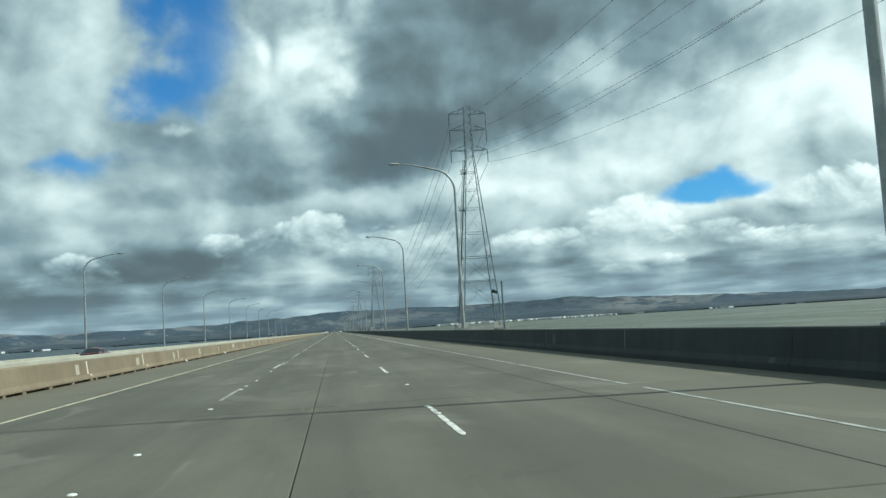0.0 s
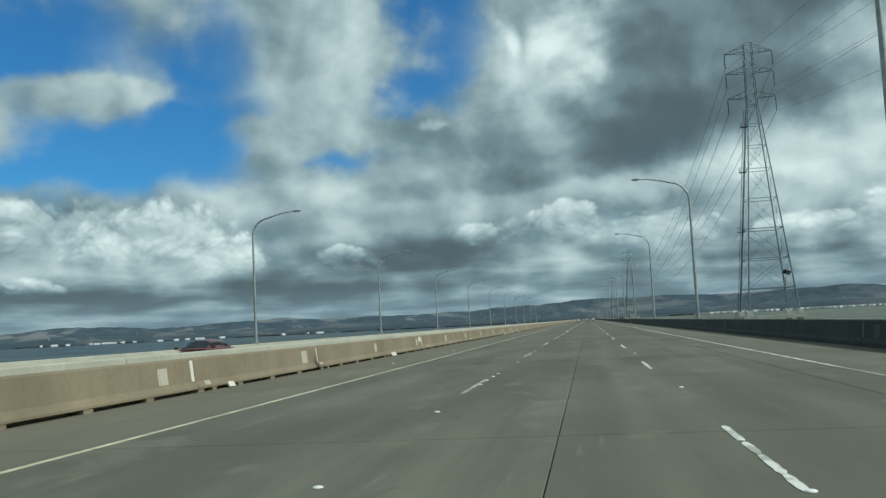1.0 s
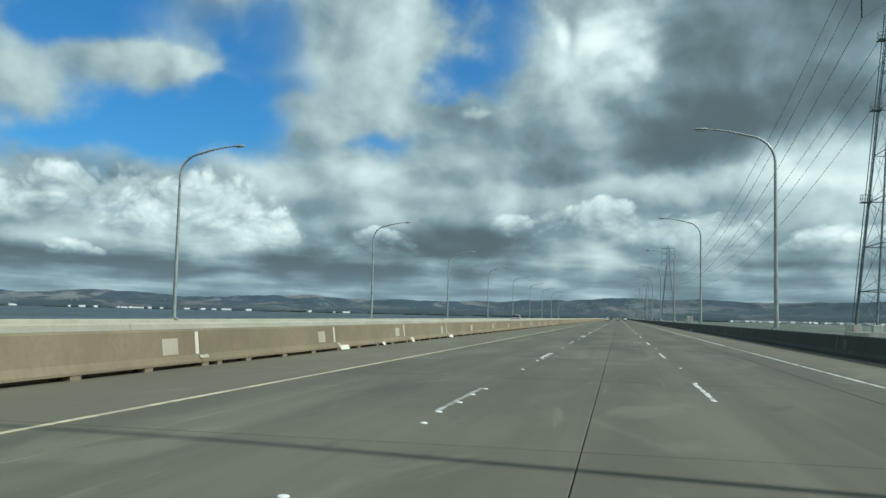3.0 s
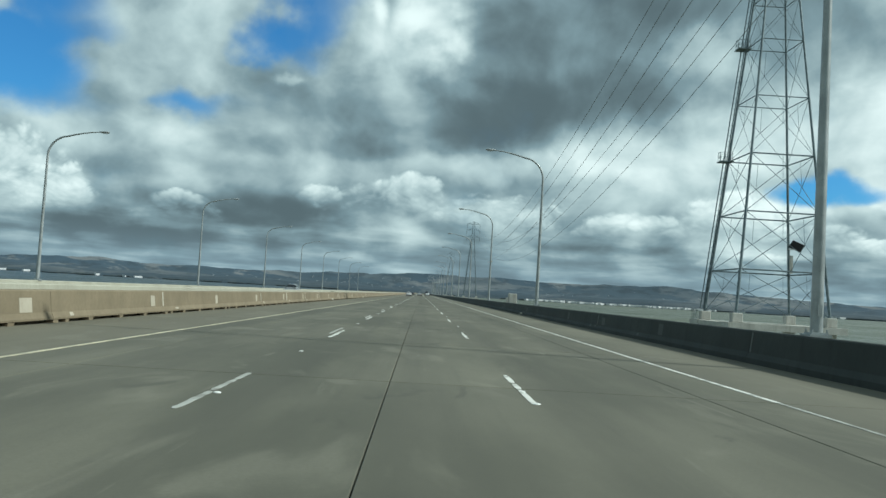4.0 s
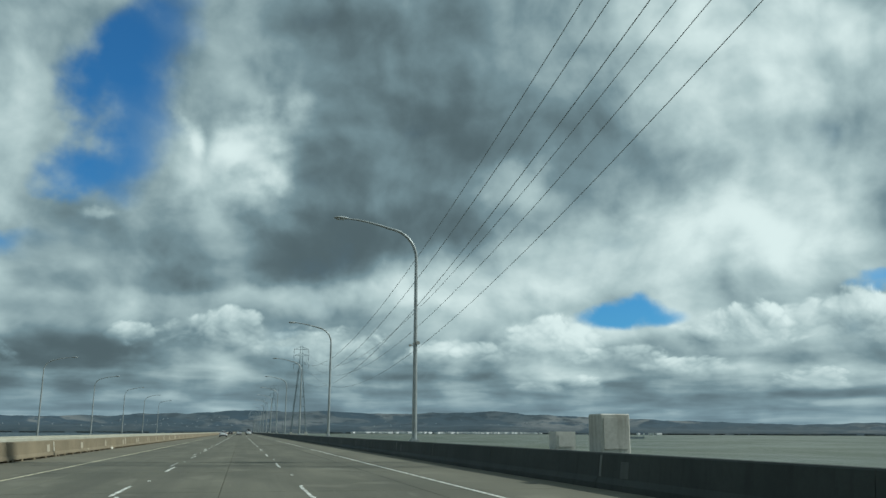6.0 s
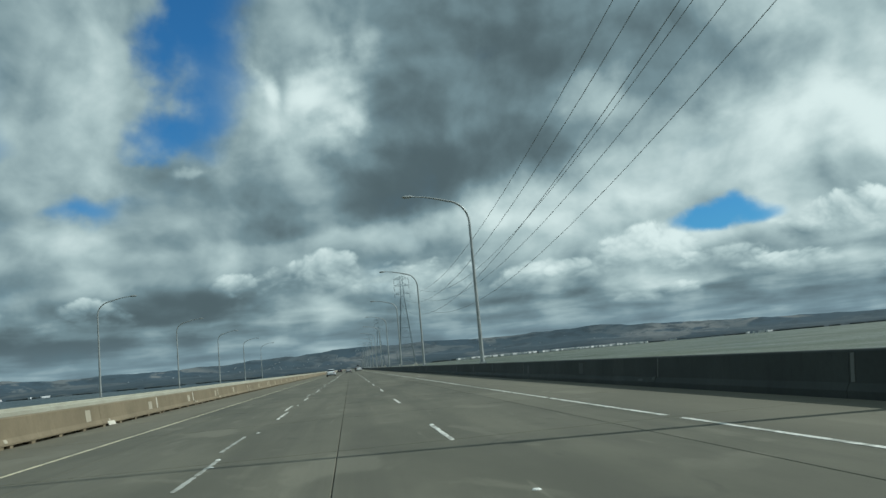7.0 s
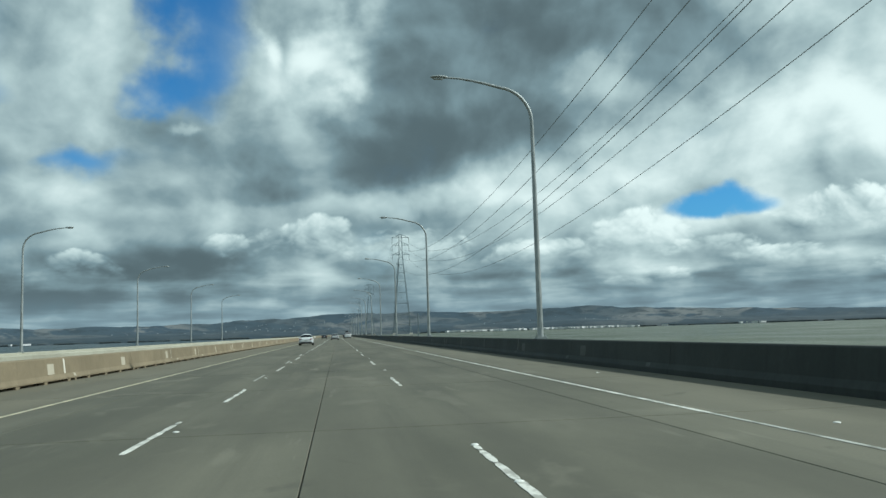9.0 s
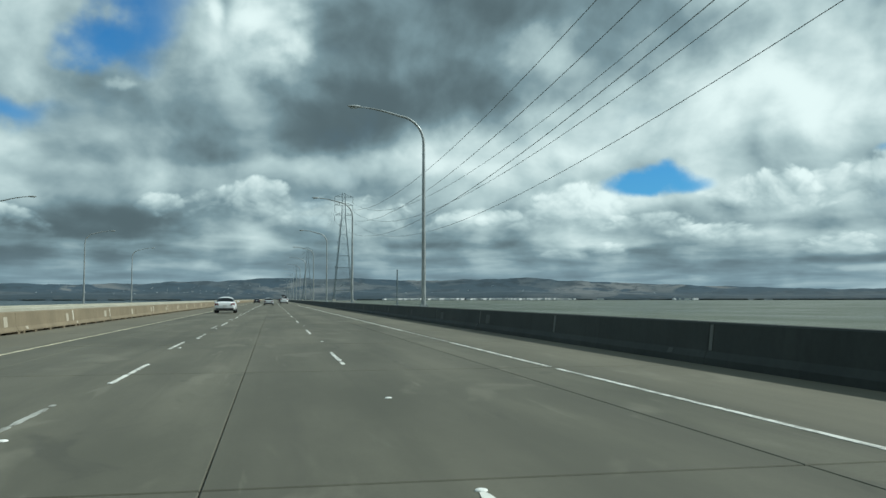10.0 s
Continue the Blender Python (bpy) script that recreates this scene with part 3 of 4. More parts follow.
def tower():
    top = thing("transmission_tower", "tall grey steel lattice power tower on concrete footings in the bay", "power tower", "power towers along the bridge")
    corners = ((-1, 1), (-1, -1), (1, 1), (1, -1))

    def bar(name, ends, r):
        bm = bmesh.new()
        tube(bm, ends, r, 6)
        part(name, bm, TOWER_STEEL, top)
    for sx, sy in corners:
        bm = bmesh.new()
        zs = LEVELS + (49, 53.5, TOWER_H)
        tube(bm, [(sx * half(z), sy * half(z), z) for z in zs], [0.17 - 0.09 * z / TOWER_H for z in zs], 8)
        part("leg", bm, TOWER_STEEL, top)
        bm = boxes((sx * 5 - 0.55, sx * 5 + 0.55, sy * 5 - 0.55, sy * 5 + 0.55, -1.0, 0.0))
        bmesh.ops.bevel(bm, geom=bm.edges[:], offset=0.06, segments=1, affect="EDGES")
        part("footing", bm, PEDESTAL, top, "pale stained concrete footing block")
    cap = boxes((-6.3, 6.3, -6.4, -3.6, -1.7, -1.0), (-6.3, 6.3, 3.6, 6.4, -1.7, -1.0), (-6.2, -3.7, -3.6, 3.6, -1.65, -1.05), (3.7, 6.2, -3.6, 3.6, -1.65, -1.05))
    for sx in (-5, 5):
        for sy in (-5, 5):
            tube(cap, [(sx, sy, -1.6), (sx, sy, -12)], 0.7, 12)
    part("pile_cap", cap, PEDESTAL, top, "pale concrete ring beam on piles")
    faces = (((-1, -1), (1, -1)), ((1, -1), (1, 1)), ((1, 1), (-1, 1)), ((-1, 1), (-1, -1)))
    for z in LEVELS[1:]:
        h, r = half(z), 0.08 if z < 20 else 0.06
        for (ax, ay), (bx, by) in faces:
            bar("girt", [(ax * h, ay * h, z), (bx * h, by * h, z)], r)
    for z0, z1 in zip(LEVELS, LEVELS[1:]):
        h0, h1 = half(z0), half(z1)
        r = 0.034 if z0 < 12 else 0.024
        for (ax, ay), (bx, by) in faces:
            bar("brace", [(ax * h0, ay * h0, z0), (bx * h1, by * h1, z1)], r)
            bar("brace", [(bx * h0, by * h0, z0), (ax * h1, ay * h1, z1)], r)
            mx, my = (ax + bx) / 2, (ay + by) / 2
            k = h1 / (h0 + h1)
            zc, hc = z1 + (z0 - z1) * k, h1 + (h0 - h1) * k
            if z1 < 32:
                bar("hanger", [(mx * h1, my * h1, z1), (mx * hc, my * hc, zc)], 0.02)
    zs = [44.6 + 2.3 * i for i in range(7)]
    for z0, z1 in zip(zs, zs[1:]):
        for (ax, ay), (bx, by) in faces:
            bar("brace", [(ax * half(z0), ay * half(z0), z0), (bx * half(z1), by * half(z1), z1)], 0.04)
            bar("girt", [(ax * half(z1), ay * half(z1), z1), (bx * half(z1), by * half(z1), z1)], 0.04)
    for z in ARMS:
        for s in (-1, 1):
            bm = bmesh.new()
            tip = Vector((s * 5.0, 0, z))
            for sy in (-0.95, 0.95):
                tube(bm, [(s * 0.95, sy, z), tip], 0.075, 6)
                tube(bm, [(s * 0.95, sy, z + 1.5), tip + Vector((0, 0, 0.12))], 0.05, 6)
                for k in (0.35, 0.68):
                    q = Vector((s * 0.95, sy, z)).lerp(tip, k)
                    q2 = Vector((s * 0.95, sy, z + 1.5)).lerp(tip, k)
                    tube(bm, [q, q2], 0.035, 5)
            arm = part("cross_arm", bm, TOWER_STEEL, top)
            bm = bmesh.new()
            pts, rad = [], []
            for i in range(27):
                pts.append((s * 5.0, 0, z - 0.15 - 0.115 * i)), rad.append(0.14 if i % 2 else 0.07)
            tube(bm, pts, rad, 8)
            part("insulator", bm, INSULATOR, arm, "dark hanging insulator string")
    # ladder up one leg, with its platforms
    bm = bmesh.new()
    for off in (-0.62, -0.22):
        tube(bm, [(-half(z) + off * 0.9, half(z) + 0.1, z) for z in (0.3, 11, 23.9, 35.5, 44)], 0.062, 6)
    for i in range(70):
        z = 0.6 + i * 0.62
        tube(bm, [(-half(z) - 0.56, half(z) + 0.1, z), (-half(z) - 0.2, half(z) + 0.1, z)], 0.022, 5)
    part("ladder", bm, TOWER_STEEL, top)
    for z in (17.4, 30.4, 40.3):
        h = half(z)
        cx, cy = -h - 0.35, h + 0.1
        bm = boxes((cx - 0.75, cx + 0.75, cy - 0.75, cy + 0.75, z - 0.06, z + 0.04))
        for t in range(8):
            a = t * math.pi / 4 + math.pi / 8
            q = (cx + 0.8 * math.cos(a), cy + 0.8 * math.sin(a))
            a2 = a + math.pi / 4
            q2 = (cx + 0.8 * math.cos(a2), cy + 0.8 * math.sin(a2))
            tube(bm, [(*q, z), (*q, z + 1.05)], 0.03, 5)
            for rz in (0.5, 1.05):
                tube(bm, [(*q, z + rz), (*q2, z + rz)], 0.028, 5)
        part("platform", bm, TOWER_STEEL, top)
    return top


first_tower = tower()
for y in (-320, 830, 1330, 1800, 2290, 2780):
    copy_thing(first_tower, pose(TOWER_X, y, 1.1))
first_tower.location = (TOWER_X, 254.5, 1.1)
bm = boxes((-0.75, 0.75, -0.03, 0.03, -0.55, 0.55))
solar = part("solar_panel", bm, PANEL, first_tower, "tilted dark solar panel on a bracket")
solar.matrix_local = Matrix.Translation((5.0, 3.7, 8.1)) @ Vector((0.30, 0.72, 0.62)).to_track_quat("Y", "Z").to_matrix().to_4x4() @ pose(0, 0, 0, 0, 28, 0)
part("panel_bracket", boxes((4.2, 5.0, 3.75, 4.4, 7.7, 7.78), (4.45, 4.75, 3.95, 4.22, 4.9, 7.0)), PEDESTAL, first_tower, "pale equipment box under the panel")

bm = bmesh.new()
for y in (5.55, 6.15):
    tube(bm, [(-6.1, y, -1.0), (-6.1, y, 0.0), (-6.1, y, 0.12), (-5.95, y, 0.2), (-5.75, y, 0.12), (-5.7, y, -1.0)], 0.035, 6)
    tube(bm, [(-6.1, y, -0.45), (-5.7, y, -0.45)], 0.025, 6)
part("landing_rail", bm, TOWER_STEEL, first_tower, "bent grey steel handrail at the footing")

# conductors hang from the insulators
spans = (-320, 254.5, 830, 1330, 1800)
for y0, y1 in zip(spans, spans[1:]):
    for z in ARMS:
        for s in (-1, 1):
            end, sag = 1.1 + z - 3.25, 24.7 * ((y1 - y0) / 575.5) ** 2
            bm = bmesh.new()
            tube(bm, [(TOWER_X + s * 5.0, y0 + (y1 - y0) * i / 48, end - sag * (1 - (i / 24 - 1) ** 2)) for i in range(49)], 0.045 if y0 == 254.5 else 0.024, 6)
            tagged(part("power_line", bm, WIRE), "thin dark power conductor hanging between towers", "power line", "power lines")


# ---- vehicles ----
def car(name, label, coat, length=4.7, width=1.82, height=1.45, boxy=0.0):
    """A car that heads along +y: lower body, cabin, lamps, bumpers, wheels."""
    c = thing(name, label, "car", "cars on the bridge")
    L, W, belt = length / 2, width / 2, height * 0.66

    def ring(y, w, zb, zt):
        # a rounded box section
        pts = []
        for k in range(20):
            a = 6.28319 * (k + 0.5) / 20
            ca, sa = math.cos(a), math.sin(a)
            pts.append((w * math.copysign(abs(ca) ** 0.42, ca), y, (zb + zt) / 2 + (zt - zb) / 2 * math.copysign(abs(sa) ** 0.5, sa)))
        return pts
    tail = belt + 0.05 + 0.1 * boxy
    bm = bmesh.new()
    loft(bm, [ring(-L, W - 0.22, 0.42, tail - 0.20), ring(-L + 0.04, W - 0.12, 0.32, tail - 0.08), ring(-L + 0.16, W - 0.04, 0.24, tail - 0.01), ring(-L + 0.5, W, 0.2, tail), ring(-L + 1.1, W, 0.2, belt + 0.04),
              ring(0, W, 0.2, belt), ring(L - 1.5, W, 0.2, belt - 0.02), ring(L - 0.6, W - 0.03, 0.22, belt - 0.14), ring(L - 0.15, W - 0.12, 0.26, belt - 0.26), ring(L, W - 0.3, 0.36, belt - 0.38)])
    body = part("body", bm, coat, c, smooth=True)
    rear = -L + (0.5 - 0.36 * boxy)
    hoops = [(rear, W - 0.10, belt + 0.04), (rear + 0.62 - 0.35 * boxy, W - 0.17, height - 0.07), (-0.45, W - 0.16, height), (0.4, W - 0.17, height - 0.045), (1.35, W - 0.10, belt + 0.0)]

    def arch(y, w, z, a0=0.0, a1=180.0, grow=0.0):
        pts = []
        for k in range(13):
            a = radians(a0 + (a1 - a0) * k / 12)
            ca, sa = math.cos(a), math.sin(a)
            lean = 1 - 0.16 * max(sa, 0.0)
            pts.append(((w + grow) * lean * math.copysign(abs(ca) ** 0.55, ca), y, belt - 0.06 + (z + grow - belt + 0.06) * abs(sa) ** 0.55))
        return pts

    def between(k, t):
        return tuple(p_ + (q_ - p_) * t for p_, q_ in zip(hoops[k], hoops[k + 1]))
    bm = bmesh.new()
    loft(bm, [arch(*h) for h in hoops])
    cabin = part("cabin", bm, coat, c, smooth=True)

    def pane(name, label, rows, a0, a1):
        bm = bmesh.new()
        loft(bm, [arch(*h, a0, a1, 0.012) + arch(*h, a0, a1, -0.02)[::-1] for h in rows])
        part(name, bm, CAR_GLASS, cabin, label, smooth=True)
    pane("rear_window", "dark tinted rear window", [between(0, 0.06), between(0, 0.5), between(0, 0.9)], 24, 156)
    pane("windscreen", "dark windscreen", [between(3, 0.1), between(3, 0.5), between(3, 0.85)], 28, 152)
    for a0, a1 in ((9, 30), (150, 171)):
        pane("side_window", "dark side window", [between(0, 0.75), between(1, 0.3), between(1, 0.95)], a0, a1)
        pane("side_window", "dark side window", [between(2, 0.05), between(2, 0.95), between(3, 0.35)], a0, a1)
    for s in (-1, 1):
        bm = bmesh.new()
        loft(bm, [[(s * xx, yy, zz) for xx, yy, zz in ((W - 0.42, -L - 0.03 + d, tail - 0.30), (W - 0.08, -L + 0.05 + d, tail - 0.36), (W - 0.07, -L + 0.05 + d, tail - 0.12), (W - 0.36, -L - 0.03 + d, tail - 0.15))] for d in (0.0, 0.1)])
        part("tail_lamp", bm, TAIL, c, "red tail lamp")
        part("headlamp", boxes((min(s * (W - 0.5), s * (W - 0.2)), max(s * (W - 0.5), s * (W - 0.2)), L - 0.2, L - 0.02, belt - 0.48, belt - 0.34)), LAMP_CLEAR, c, "clear headlamp")
        part("mirror", boxes((min(s * (W + 0.02), s * (W + 0.2)), max(s * (W + 0.02), s * (W + 0.2)), 0.95, 1.06, belt, belt + 0.13)), coat, c)
        for y in (-L + 0.95, L - 0.95):
            bm = bmesh.new()
            tube(bm, [(s * (W - 0.21), y, 0.32), (s * (W - 0.17), y, 0.32), (s * (W - 0.03), y, 0.32), (s * (W + 0.005), y, 0.32)], [0.27, 0.32, 0.32, 0.28], 18)
            wheel = part("wheel", bm, RUBBER, c, "black rubber tyre", smooth=True)
            bm = bmesh.new()
            tube(bm, [(s * (W - 0.02), y, 0.32), (s * (W + 0.012), y, 0.32)], [0.2, 0.17], 12)
            part("rim", bm, RIM, wheel, "alloy rim")
    part("rear_bumper", boxes((-W + 0.16, W - 0.16, -L - 0.02, -L + 0.12, 0.22, 0.44)), TRIM, c, "black lower bumper")
    part("plate", boxes((-0.17, 0.17, -L - 0.016, -L + 0.02, tail - 0.42, tail - 0.27)), PLATE, c, "plain pale plate")
    return c


white_car = car("white_car", "white four-door saloon driving in the fast lane", CAR_WHITE)
white_car.location = (-3.95, 436, 0.004)
car("silver_car", "silver saloon in the middle lane", CAR_SILVER).location = (-0.6, 527, 0.004)
car("dark_car", "dark saloon in the fast lane far ahead", CAR_DARK).location = (-4.3, 612, 0.004)
van = car("white_van", "tall white vehicle with a dark load on its roof", CAR_WHITE, 5.2, 1.95, 1.85, 1.0)
bm = boxes((-0.7, 0.1, -1.6, 0.2, 1.84, 2.25), (0.15, 0.6, -1.2, 0.1, 1.84, 2.05))
part("roof_load", bm, TRIM, van, "dark bundled roof load")
van.location = (3.1, 585, 0.004)
car("dark_wagon", "dark boxy car in the slow lane far ahead", CAR_DARK, 4.8, 1.9, 1.75, 1.0).location = (3.0, 640, 0.004)
car("red_car", "dark red saloon on the opposite carriageway", CAR_RED).matrix_world = pose(-20.0, 105.0, LOW + 0.004, 0, 0, 180)
car("grey_car", "grey boxy car on the opposite carriageway", CAR_GREY, 4.9, 1.9, 1.75, 1.0).matrix_world = pose(-18.0, 280, LOW + 0.004, 0, 0, 180)

# ---- cabinet and marker posts on the outer barrier ----
box_ob = thing("utility_cabinet", "pale concrete utility box standing at the bridge barrier", "utility box", at=(9.25, 246.3, 0.0))
bm = boxes((-0.4, 0.4, -0.4, 0.4, -0.45, 1.72))
bmesh.ops.bevel(bm, geom=bm.edges[:], offset=0.03, segments=1, affect="EDGES")
part("housing", bm, PEDESTAL, box_ob)
part("door", boxes((-0.32, 0.32, -0.42, -0.4, 0.85, 1.62)), PEDESTAL, box_ob)
part("bracket", boxes((0.4, 0.95, -0.05, 0.05, 1.1, 1.15), (0.4, 0.5, -0.1, 0.1, 1.0, 1.5)), TOWER_STEEL, box_ob, "grey metal bracket")
small = thing("utility_cabinet", "smaller pale utility box at the bridge barrier", "utility box", at=(9.25, 249.7, 0.0))
part("housing", boxes((-0.3, 0.3, -0.3, 0.3, -0.45, 1.28)), PEDESTAL, small)
part("door", boxes((-0.22, 0.22, -0.32, -0.3, 0.85, 1.2)), PEDESTAL, small)
litter = thing("litter", "crumpled white scrap lying against the barrier foot", "litter", at=(7.93, 226.8, 0.0))
bm = bmesh.new()
bmesh.ops.create_icosphere(bm, subdivisions=2, radius=1, matrix=Matrix.Translation((0, 0, 0.09)) @ Matrix.Diagonal((0.09, 0.16, 0.09, 1)))
for v in bm.verts:
    v.co += Vector(noise.noise_vector(v.co * 14)) * 0.035
    v.co.z = max(v.co.z, 0.0)
part("scrap", bm, MORTAR, litter)
for y in (73.2, 416.3):
    post = thing("marker_post", "short dark steel post on the bridge barrier", "post", "marker posts", at=(8.66, y, LAMP_Z))
    bm = bmesh.new()
    tube(bm, [(0, 0, 0.02), (0, 0, 2.5)], [0.05, 0.045], 8)
    part("shaft", bm, TOWER_STEEL, post)
    part("foot", boxes((-0.12, 0.12, -0.12, 0.12, 0.0, 0.06)), GALVANISED, post)
    part("clamp", boxes((-0.08, 0.08, -0.08, 0.08, 0.35, 0.5)), GALVANISED, post)

# ---- the bridge: deck, barriers, markings ----
piles = bmesh.new()
for i in range(-14, 60):
    y = JOINT0 + SPAN * i
    for x0, x1 in ((-9.4, 8.95), (-28.9, -10.4)):
        box(piles, x0, x1, y - 0.5, y + 0.5, -1.5, -0.62 if x1 > 0 else -0.62 + LOW)
        for k in range(4):
            x = x0 + 1.5 + (x1 - x0 - 3) * k / 3
            box(piles, x - 0.25, x + 0.25, y - 0.25, y + 0.25, -10, -1.45)
tagged(part("bridge_piles", piles, PEDESTAL), "concrete pile bents under the trestle deck", "bridge piles", kind="structure")
for name, x0, x1, label in (("road", -9.45, 9.0, "grey concrete bridge carriageway with worn lane lines"), ("road_opposite", -28.95, -10.4, "grey concrete opposite bridge carriageway")):
    low = 0.0 if name == "road" else LOW
    bm = boxes((x0, x1, -140, FAR_END, -0.62 + low, -0.03 + low))
    ob = part(name, bm, SEALANT)
    tagged(ob, label, "road", kind="structure")
    if name == "road":
        road = ob
    else:
        opposite = ob
part("deck_surface", boxes((-28.6, -10.75, -140, FAR_END, LOW - 0.026, LOW)), ROAD, opposite)

slab_meshes = []
for x0, x1 in zip(SEAMS, SEAMS[1:]):
    bm = boxes((0.005, x1 - x0 - 0.005, 0.02, SPAN - 0.02, -0.06, 0.0))
    bmesh.ops.bevel(bm, geom=[e for e in bm.edges if all(v.co.z > -0.01 for v in e.verts)], offset=0.008, segments=1, affect="EDGES")
    slab_meshes.append(mesh("deck_slab", bm, ROAD))
count = round((NEAR1 - NEAR0) / SPAN)
for i in range(count):
    for me, x0 in zip(slab_meshes, SEAMS):
        piece("deck_slab", me, road, (x0, NEAR0 + i * SPAN, 0))
bm = bmesh.new()
for x0, x1 in zip(SEAMS, SEAMS[1:]):
    box(bm, x0 + 0.012, x1 - 0.012, -140, NEAR0 - 0.015, -0.06, 0.0)
    y = NEAR1
    while y < FAR_END:
        box(bm, x0 + 0.012, x1 - 0.012, y + 0.015, min(y + SPAN * 4, FAR_END) - 0.015, -0.06, 0.0)
        y += SPAN * 4
tagged(part("far_deck_slabs", bm, ROAD, road), kind="stuff")

# lane lines and raised markers
def stroke(seed, length, mat, loss):
    """A worn paint stroke: wavering edges, narrow places and a gap or two."""
    r = random.Random(seed)
    bm = bmesh.new()
    y = 0.0
    while y < length - 0.2:
        run = min(r.uniform(0.5, 1.5), length - y)
        n = max(2, int(run / 0.12))
        left, right = [], []
        for k in range(n + 1):
            thin = 0.55 if k in (0, n) else 1.0
            left.append((-0.042 * thin * r.uniform(1 - loss, 1.08), y + run * k / n))
            right.append((0.042 * thin * r.uniform(1 - loss, 1.08), y + run * k / n))
        vs = [[bm.verts.new((px, py, z)) for px, py in left + right[::-1]] for z in (0.0, 0.004)]
        m = len(vs[0])
        for k in range(n):
            bm.faces.new((vs[1][k], vs[1][m - 1 - k], vs[1][m - 2 - k], vs[1][k + 1]))
        for k in range(m):
            bm.faces.new((vs[0][k], vs[0][(k + 1) % m], vs[1][(k + 1) % m], vs[1][k]))
        y += run + r.uniform(0.02, 0.12)
    return mesh("lane_dash", bm, mat)


dash_mes = [stroke(k, 3.6, WHITE_PAINT, 0.16) for k in range(5)]
worn_mes = [stroke(20 + k, 3.7, FADED_PAINT, 0.35) for k in range(5)]
bm = bmesh.new()
loft(bm, [[(rr * math.cos(k * 0.6283), rr * math.sin(k * 0.6283), z) for k in range(10)] for rr, z in ((0.046, 0.0), (0.043, 0.006), (0.033, 0.012), (0.015, 0.015))])
dot_me = mesh("road_marker", bm, MARKER)
rnd = random.Random(11)
for i in range(-1, 45):
    y = 43.14 + 14.505 * i - 3.6
    piece("lane_dash", dash_mes[(i * 3) % 5], road, (DASH_R, y, 0.002))
    for k in (0.0, 1.3, 2.5, 3.65):
        if rnd.random() < 0.7:
            piece("road_marker", dot_me, road, (DASH_R + rnd.uniform(-0.02, 0.03), y + k, 0.002))
    if rnd.random() < 0.7:
        piece("road_marker", dot_me, road, (DASH_R + 0.1, y + 8.9, 0.002))
    # worn strokes, and beside them a newer row of markers that is painted too from the tower on
    y = 50.92 + 14.515 * (i - 1)
    if y > 180:
        piece("lane_dash", dash_mes[(i * 2) % 5] if i % 4 else worn_mes[(i * 2) % 5], road, (-2.2, y, 0.002))
    for k in (-1.15, 0.0, 1.25, 2.5, 3.6):
        if rnd.random() < (0.75 if k >= 0 else 0.3):
            piece("road_marker", dot_me, road, (-2.2 + rnd.uniform(-0.02, 0.05), y + k, 0.002))
    piece("road_marker", dot_me, road, (-2.18, y - 5.25, 0.002))
    piece("lane_dash", worn_mes[(i * 3) % 5] if i % 3 != 2 else dash_mes[i % 5], road, (-2.38 if y > 180 else -2.27, 47.7 + 15.06 * (i - 1), 0.002))
for x, y in ((5.9, 333.7), (6.9, 346.5), (-6.9, 92.4), (-6.6, 104.6)):
    piece("road_marker", dot_me, road, (x, y, 0.002))
line_rnd = random.Random(5)
for x, mat, label in ((EDGE_R, WHITE_PAINT, "white edge line"), (EDGE_L, YELLOW_PAINT, "yellow edge line")):
    runs = []
    for gap in (0.03, 0.25, 0.7):
        bm = boxes((-0.046, 0.046, gap / 2, SPAN - gap / 2, 0.0, 0.004))
        runs.append((mesh("edge_line", bm, mat), mesh("edge_line", boxes((-0.034, 0.038, gap, SPAN - gap, 0.0, 0.004)), FADED_PAINT)))
    for i in range(count):
        y = NEAR0 + i * SPAN
        faded = x > 0 and (y < 75 or line_rnd.random() < 0.08)
        piece("edge_line", runs[line_rnd.choice((0, 0, 0, 1, 2)) if x > 0 else 0][faded], road, (x, y, 0.002))
    bm = boxes((x - 0.046, x + 0.046, -140, NEAR0, 0.002, 0.006), (x - 0.046, x + 0.046, NEAR1, FAR_END, 0.002, 0.006))
    tagged(part("far_edge_line", bm, mat, road, label), kind="stuff")
bm = boxes(*[(x - 0.055, x + 0.055, 43.14 + 14.505 * i - 3.6, 43.14 + 14.505 * i, 0.002, 0.006) for i in range(45, 160) for x in (DASH_R, DASH_L)])
tagged(part("far_lane_dashes", bm, WHITE_PAINT, road), kind="stuff")


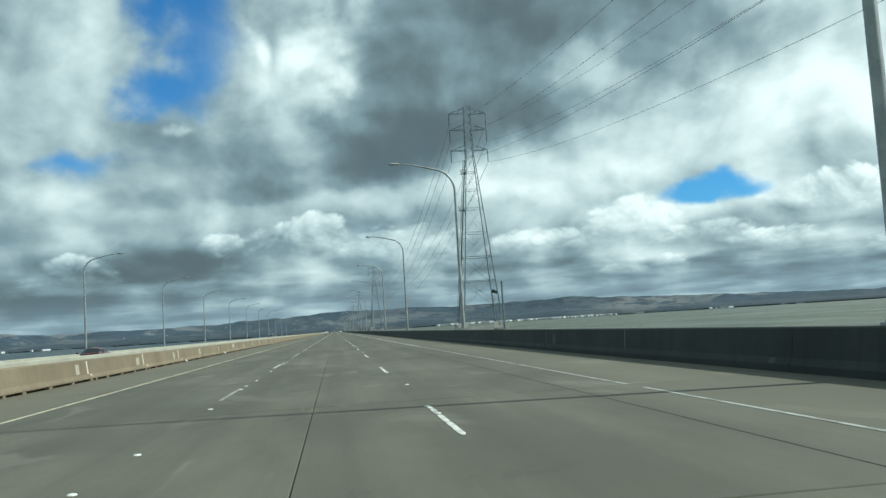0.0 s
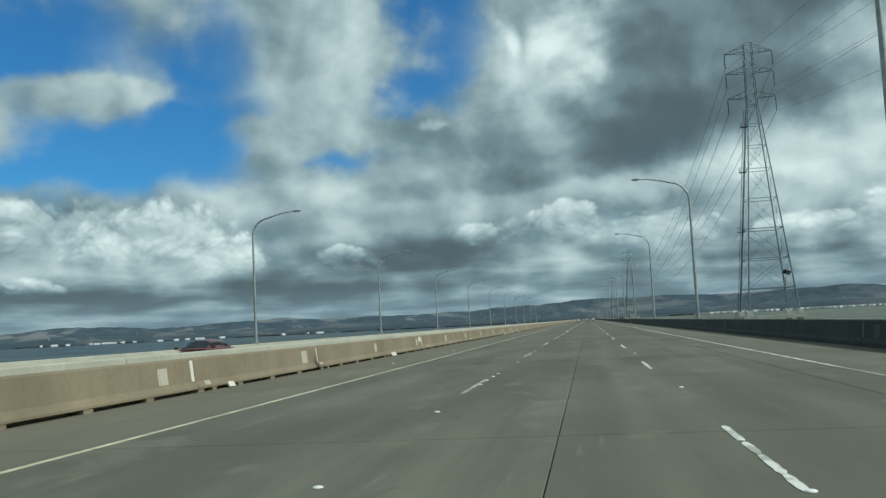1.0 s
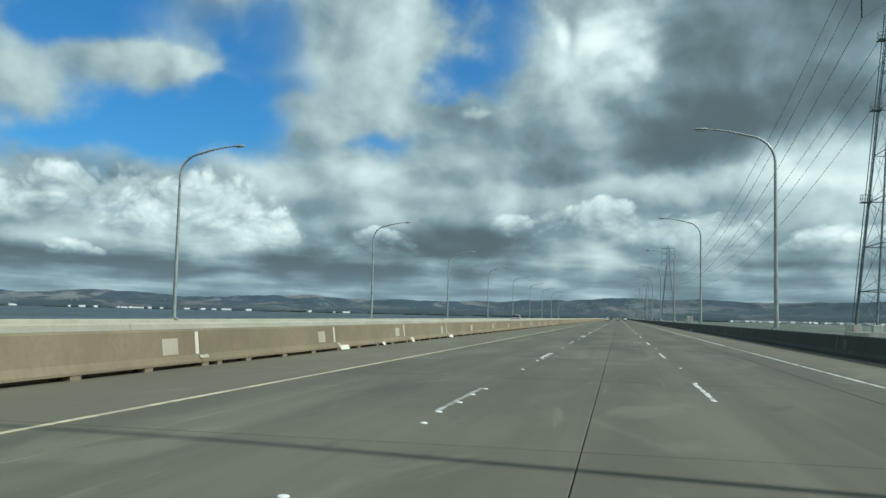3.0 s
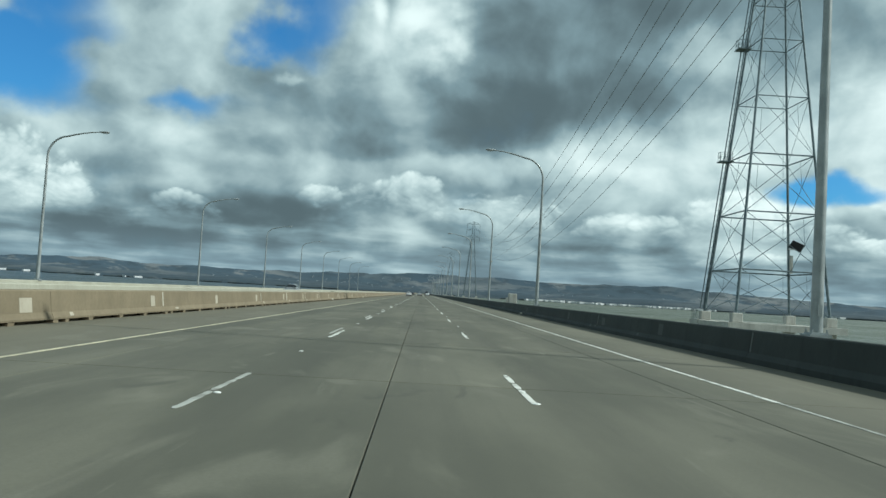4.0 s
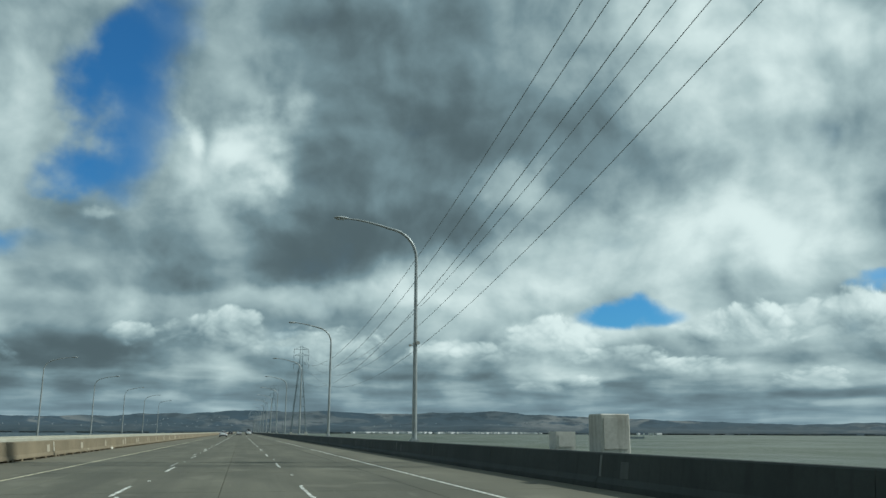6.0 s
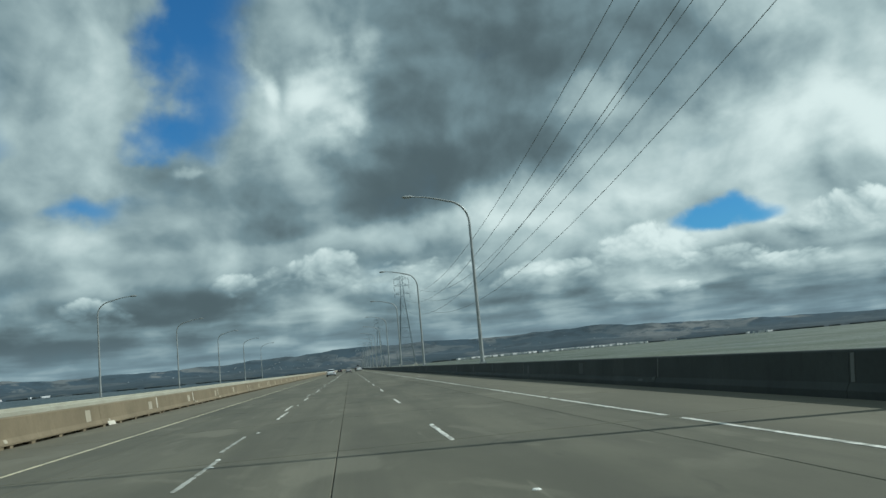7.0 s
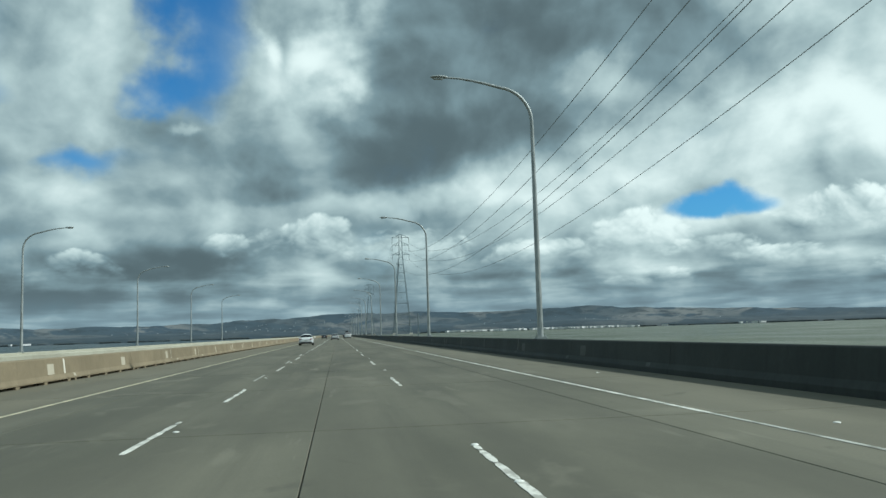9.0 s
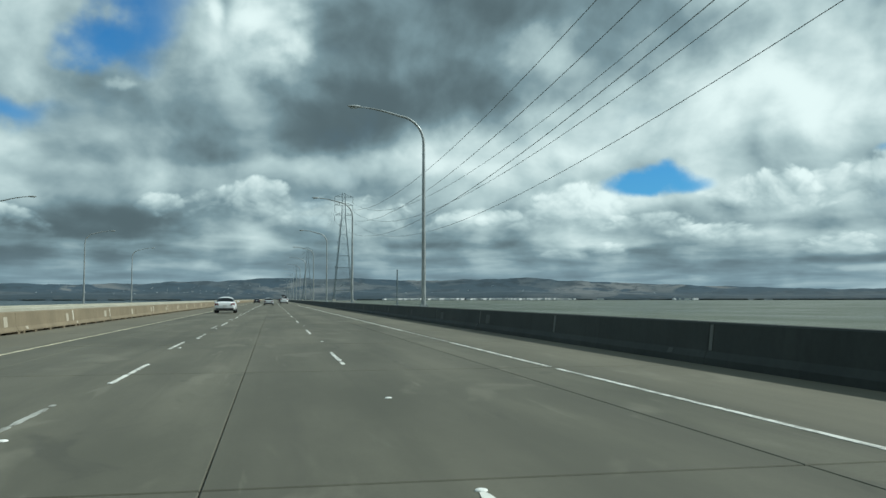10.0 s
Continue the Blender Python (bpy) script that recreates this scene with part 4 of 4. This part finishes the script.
def barrier(name, label, x, face, mat, slots, top, patch_mat, ground=0.0):
    """A safety-shape concrete barrier cast in lengths of one deck span; face: 1 where its road side looks to +x."""
    b = thing(name, label, "barrier", kind="structure", at=(0, 0, ground))
    z0 = 0.085 if slots else 0.0
    prof = [(0, z0), (0, 0.13), (-0.07, 0.26), (-0.13, top - 0.03), (-0.155, top), (-0.385, top), (-0.41, top - 0.03), (-0.45, z0)]
    prof = [(px * face, pz) for px, pz in (prof[::-1] if face > 0 else prof)]

    bm = bmesh.new()
    prism(bm, prof, 0.008, SPAN - 0.008)
    me = mesh("barrier_length", bm, mat)
    rnd = random.Random(int(abs(x) * 10))
    for i in range(count):
        piece("barrier_length", me, b, (x, NEAR0 + i * SPAN, 0))
    if slots:
        foot_me = [mesh("foot", boxes((-0.24, -0.015, 0, w, -0.02, z0 + 0.003)), mat) for w in (0.3, 0.22)]
        # wall added behind the drain slots to keep light from showing through
        light_stop_me = mesh("plinth", boxes((-0.44, -0.25, 0.0, SPAN, -0.02, z0 + 0.003)), mat)
        for i in range(count):
            y = NEAR0 + i * SPAN
            piece("plinth", light_stop_me, b, (x, y, 0))
            for at_, kind_ in ((0.02, 0), (0.75, 1), (SPAN / 4, 0), (SPAN / 2, 0), (SPAN * 0.75, 0)):
                piece("foot", foot_me[kind_], b, (x, y + at_ + rnd.uniform(-0.05, 0.05) * (at_ > 0.5), 0))
    bm = bmesh.new()
    line = [(x + px, pz) for px, pz in prof]
    prism(bm, line, -140, NEAR0 - 0.012)
    prism(bm, line, NEAR1 + 0.012, FAR_END)
    tagged(part("far_barrier_lengths", bm, mat, b), kind="stuff")
    if patch_mat:
        def slab(y0, y1, z0, z1, proud, mat_=patch_mat):
            # a skin of mortar that follows the leaning upper face
            bm = bmesh.new()
            lean = lambda z: -0.07 - 0.06 * (z - 0.26) / (top - 0.29) if z > 0.26 else -0.07 * (z - 0.13) / 0.13
            prism(bm, [((lean(z) + d) * face, z) for z, d in ((z0, -0.03), (z0, proud), (z1, proud), (z1, -0.03))], y0, y1)
            return mesh("patch", bm, mat_)
        patch = [slab(-w / 2, w / 2, 0.29, 0.29 + h, 0.007, PATCH_BEIGE if slots else patch_mat) for w, h in ((0.55, 0.38), (0.42, 0.35), (0.62, 0.33))]
        stripe = [slab(-w / 2, w / 2, 0.27, top - 0.05, 0.009, patch_mat if slots else STRIPE_GREY) for w in (0.07, 0.11, 0.15)]
        toe = [slab(-w / 2, w / 2, 0.15, 0.15 + h, 0.008, PATCH_BEIGE if slots else patch_mat) for w, h in ((0.22, 0.09), (0.4, 0.06), (0.3, 0.10))]
        for i in range(count):
            y = NEAR0 + i * SPAN
            if slots or rnd.random() < 0.5:
                piece("patch", rnd.choice(patch), b, (x, y - 1.35 + rnd.uniform(-0.15, 0.15), rnd.uniform(-0.03, 0.02)))
            if rnd.random() < 0.75:
                piece("patch", rnd.choice(stripe), b, (x, y - 0.12, 0))
                if i % 3 == 0:
                    piece("patch", toe[i % 2], b, (x, y + 0.12, 0.03))
            if rnd.random() < 0.45:
                piece("patch", rnd.choice(toe), b, (x, y + rnd.uniform(0.2, 1.6), 0))
        if slots:
            # broad white repairs and the splashes over the drain slots
            piece("patch", slab(-0.3, 0.3, 0.48, 0.73, 0.010), b, (x, 107.5, 0))
            splash = [slab(-w / 2, w / 2, 0.02, 0.02 + h, 0.012) for w, h in ((0.45, 0.17), (0.9, 0.14), (0.35, 0.12))]
            for k_, y in enumerate((100.7, 154.2, 159.0, 163.7, 172.4, 82.6, 246.1, 290.9)):
                piece("patch", splash[k_ % 3 if k_ else 1], b, (x, y, 0))
    return b


barrier("barrier_outer", "weathered concrete safety barrier on the bay side, shade put into its dark colour", 8.06, -1, BARRIER_GREY, False, 0.80, MORTAR_GREY)
barrier("barrier_median", "tan concrete median barrier with drain slots and pale mortar patches", -8.78, 1, BARRIER_TAN, True, 0.79, MORTAR)
barrier("barrier_opposite_median", "pale concrete median barrier of the opposite carriageway", -10.42, 1, BARRIER_PALE, False, 0.88, None)
barrier("barrier_opposite_outer", "pale concrete outer barrier of the opposite carriageway", -28.0, 1, BARRIER_PALE, False, 0.80, None, LOW)
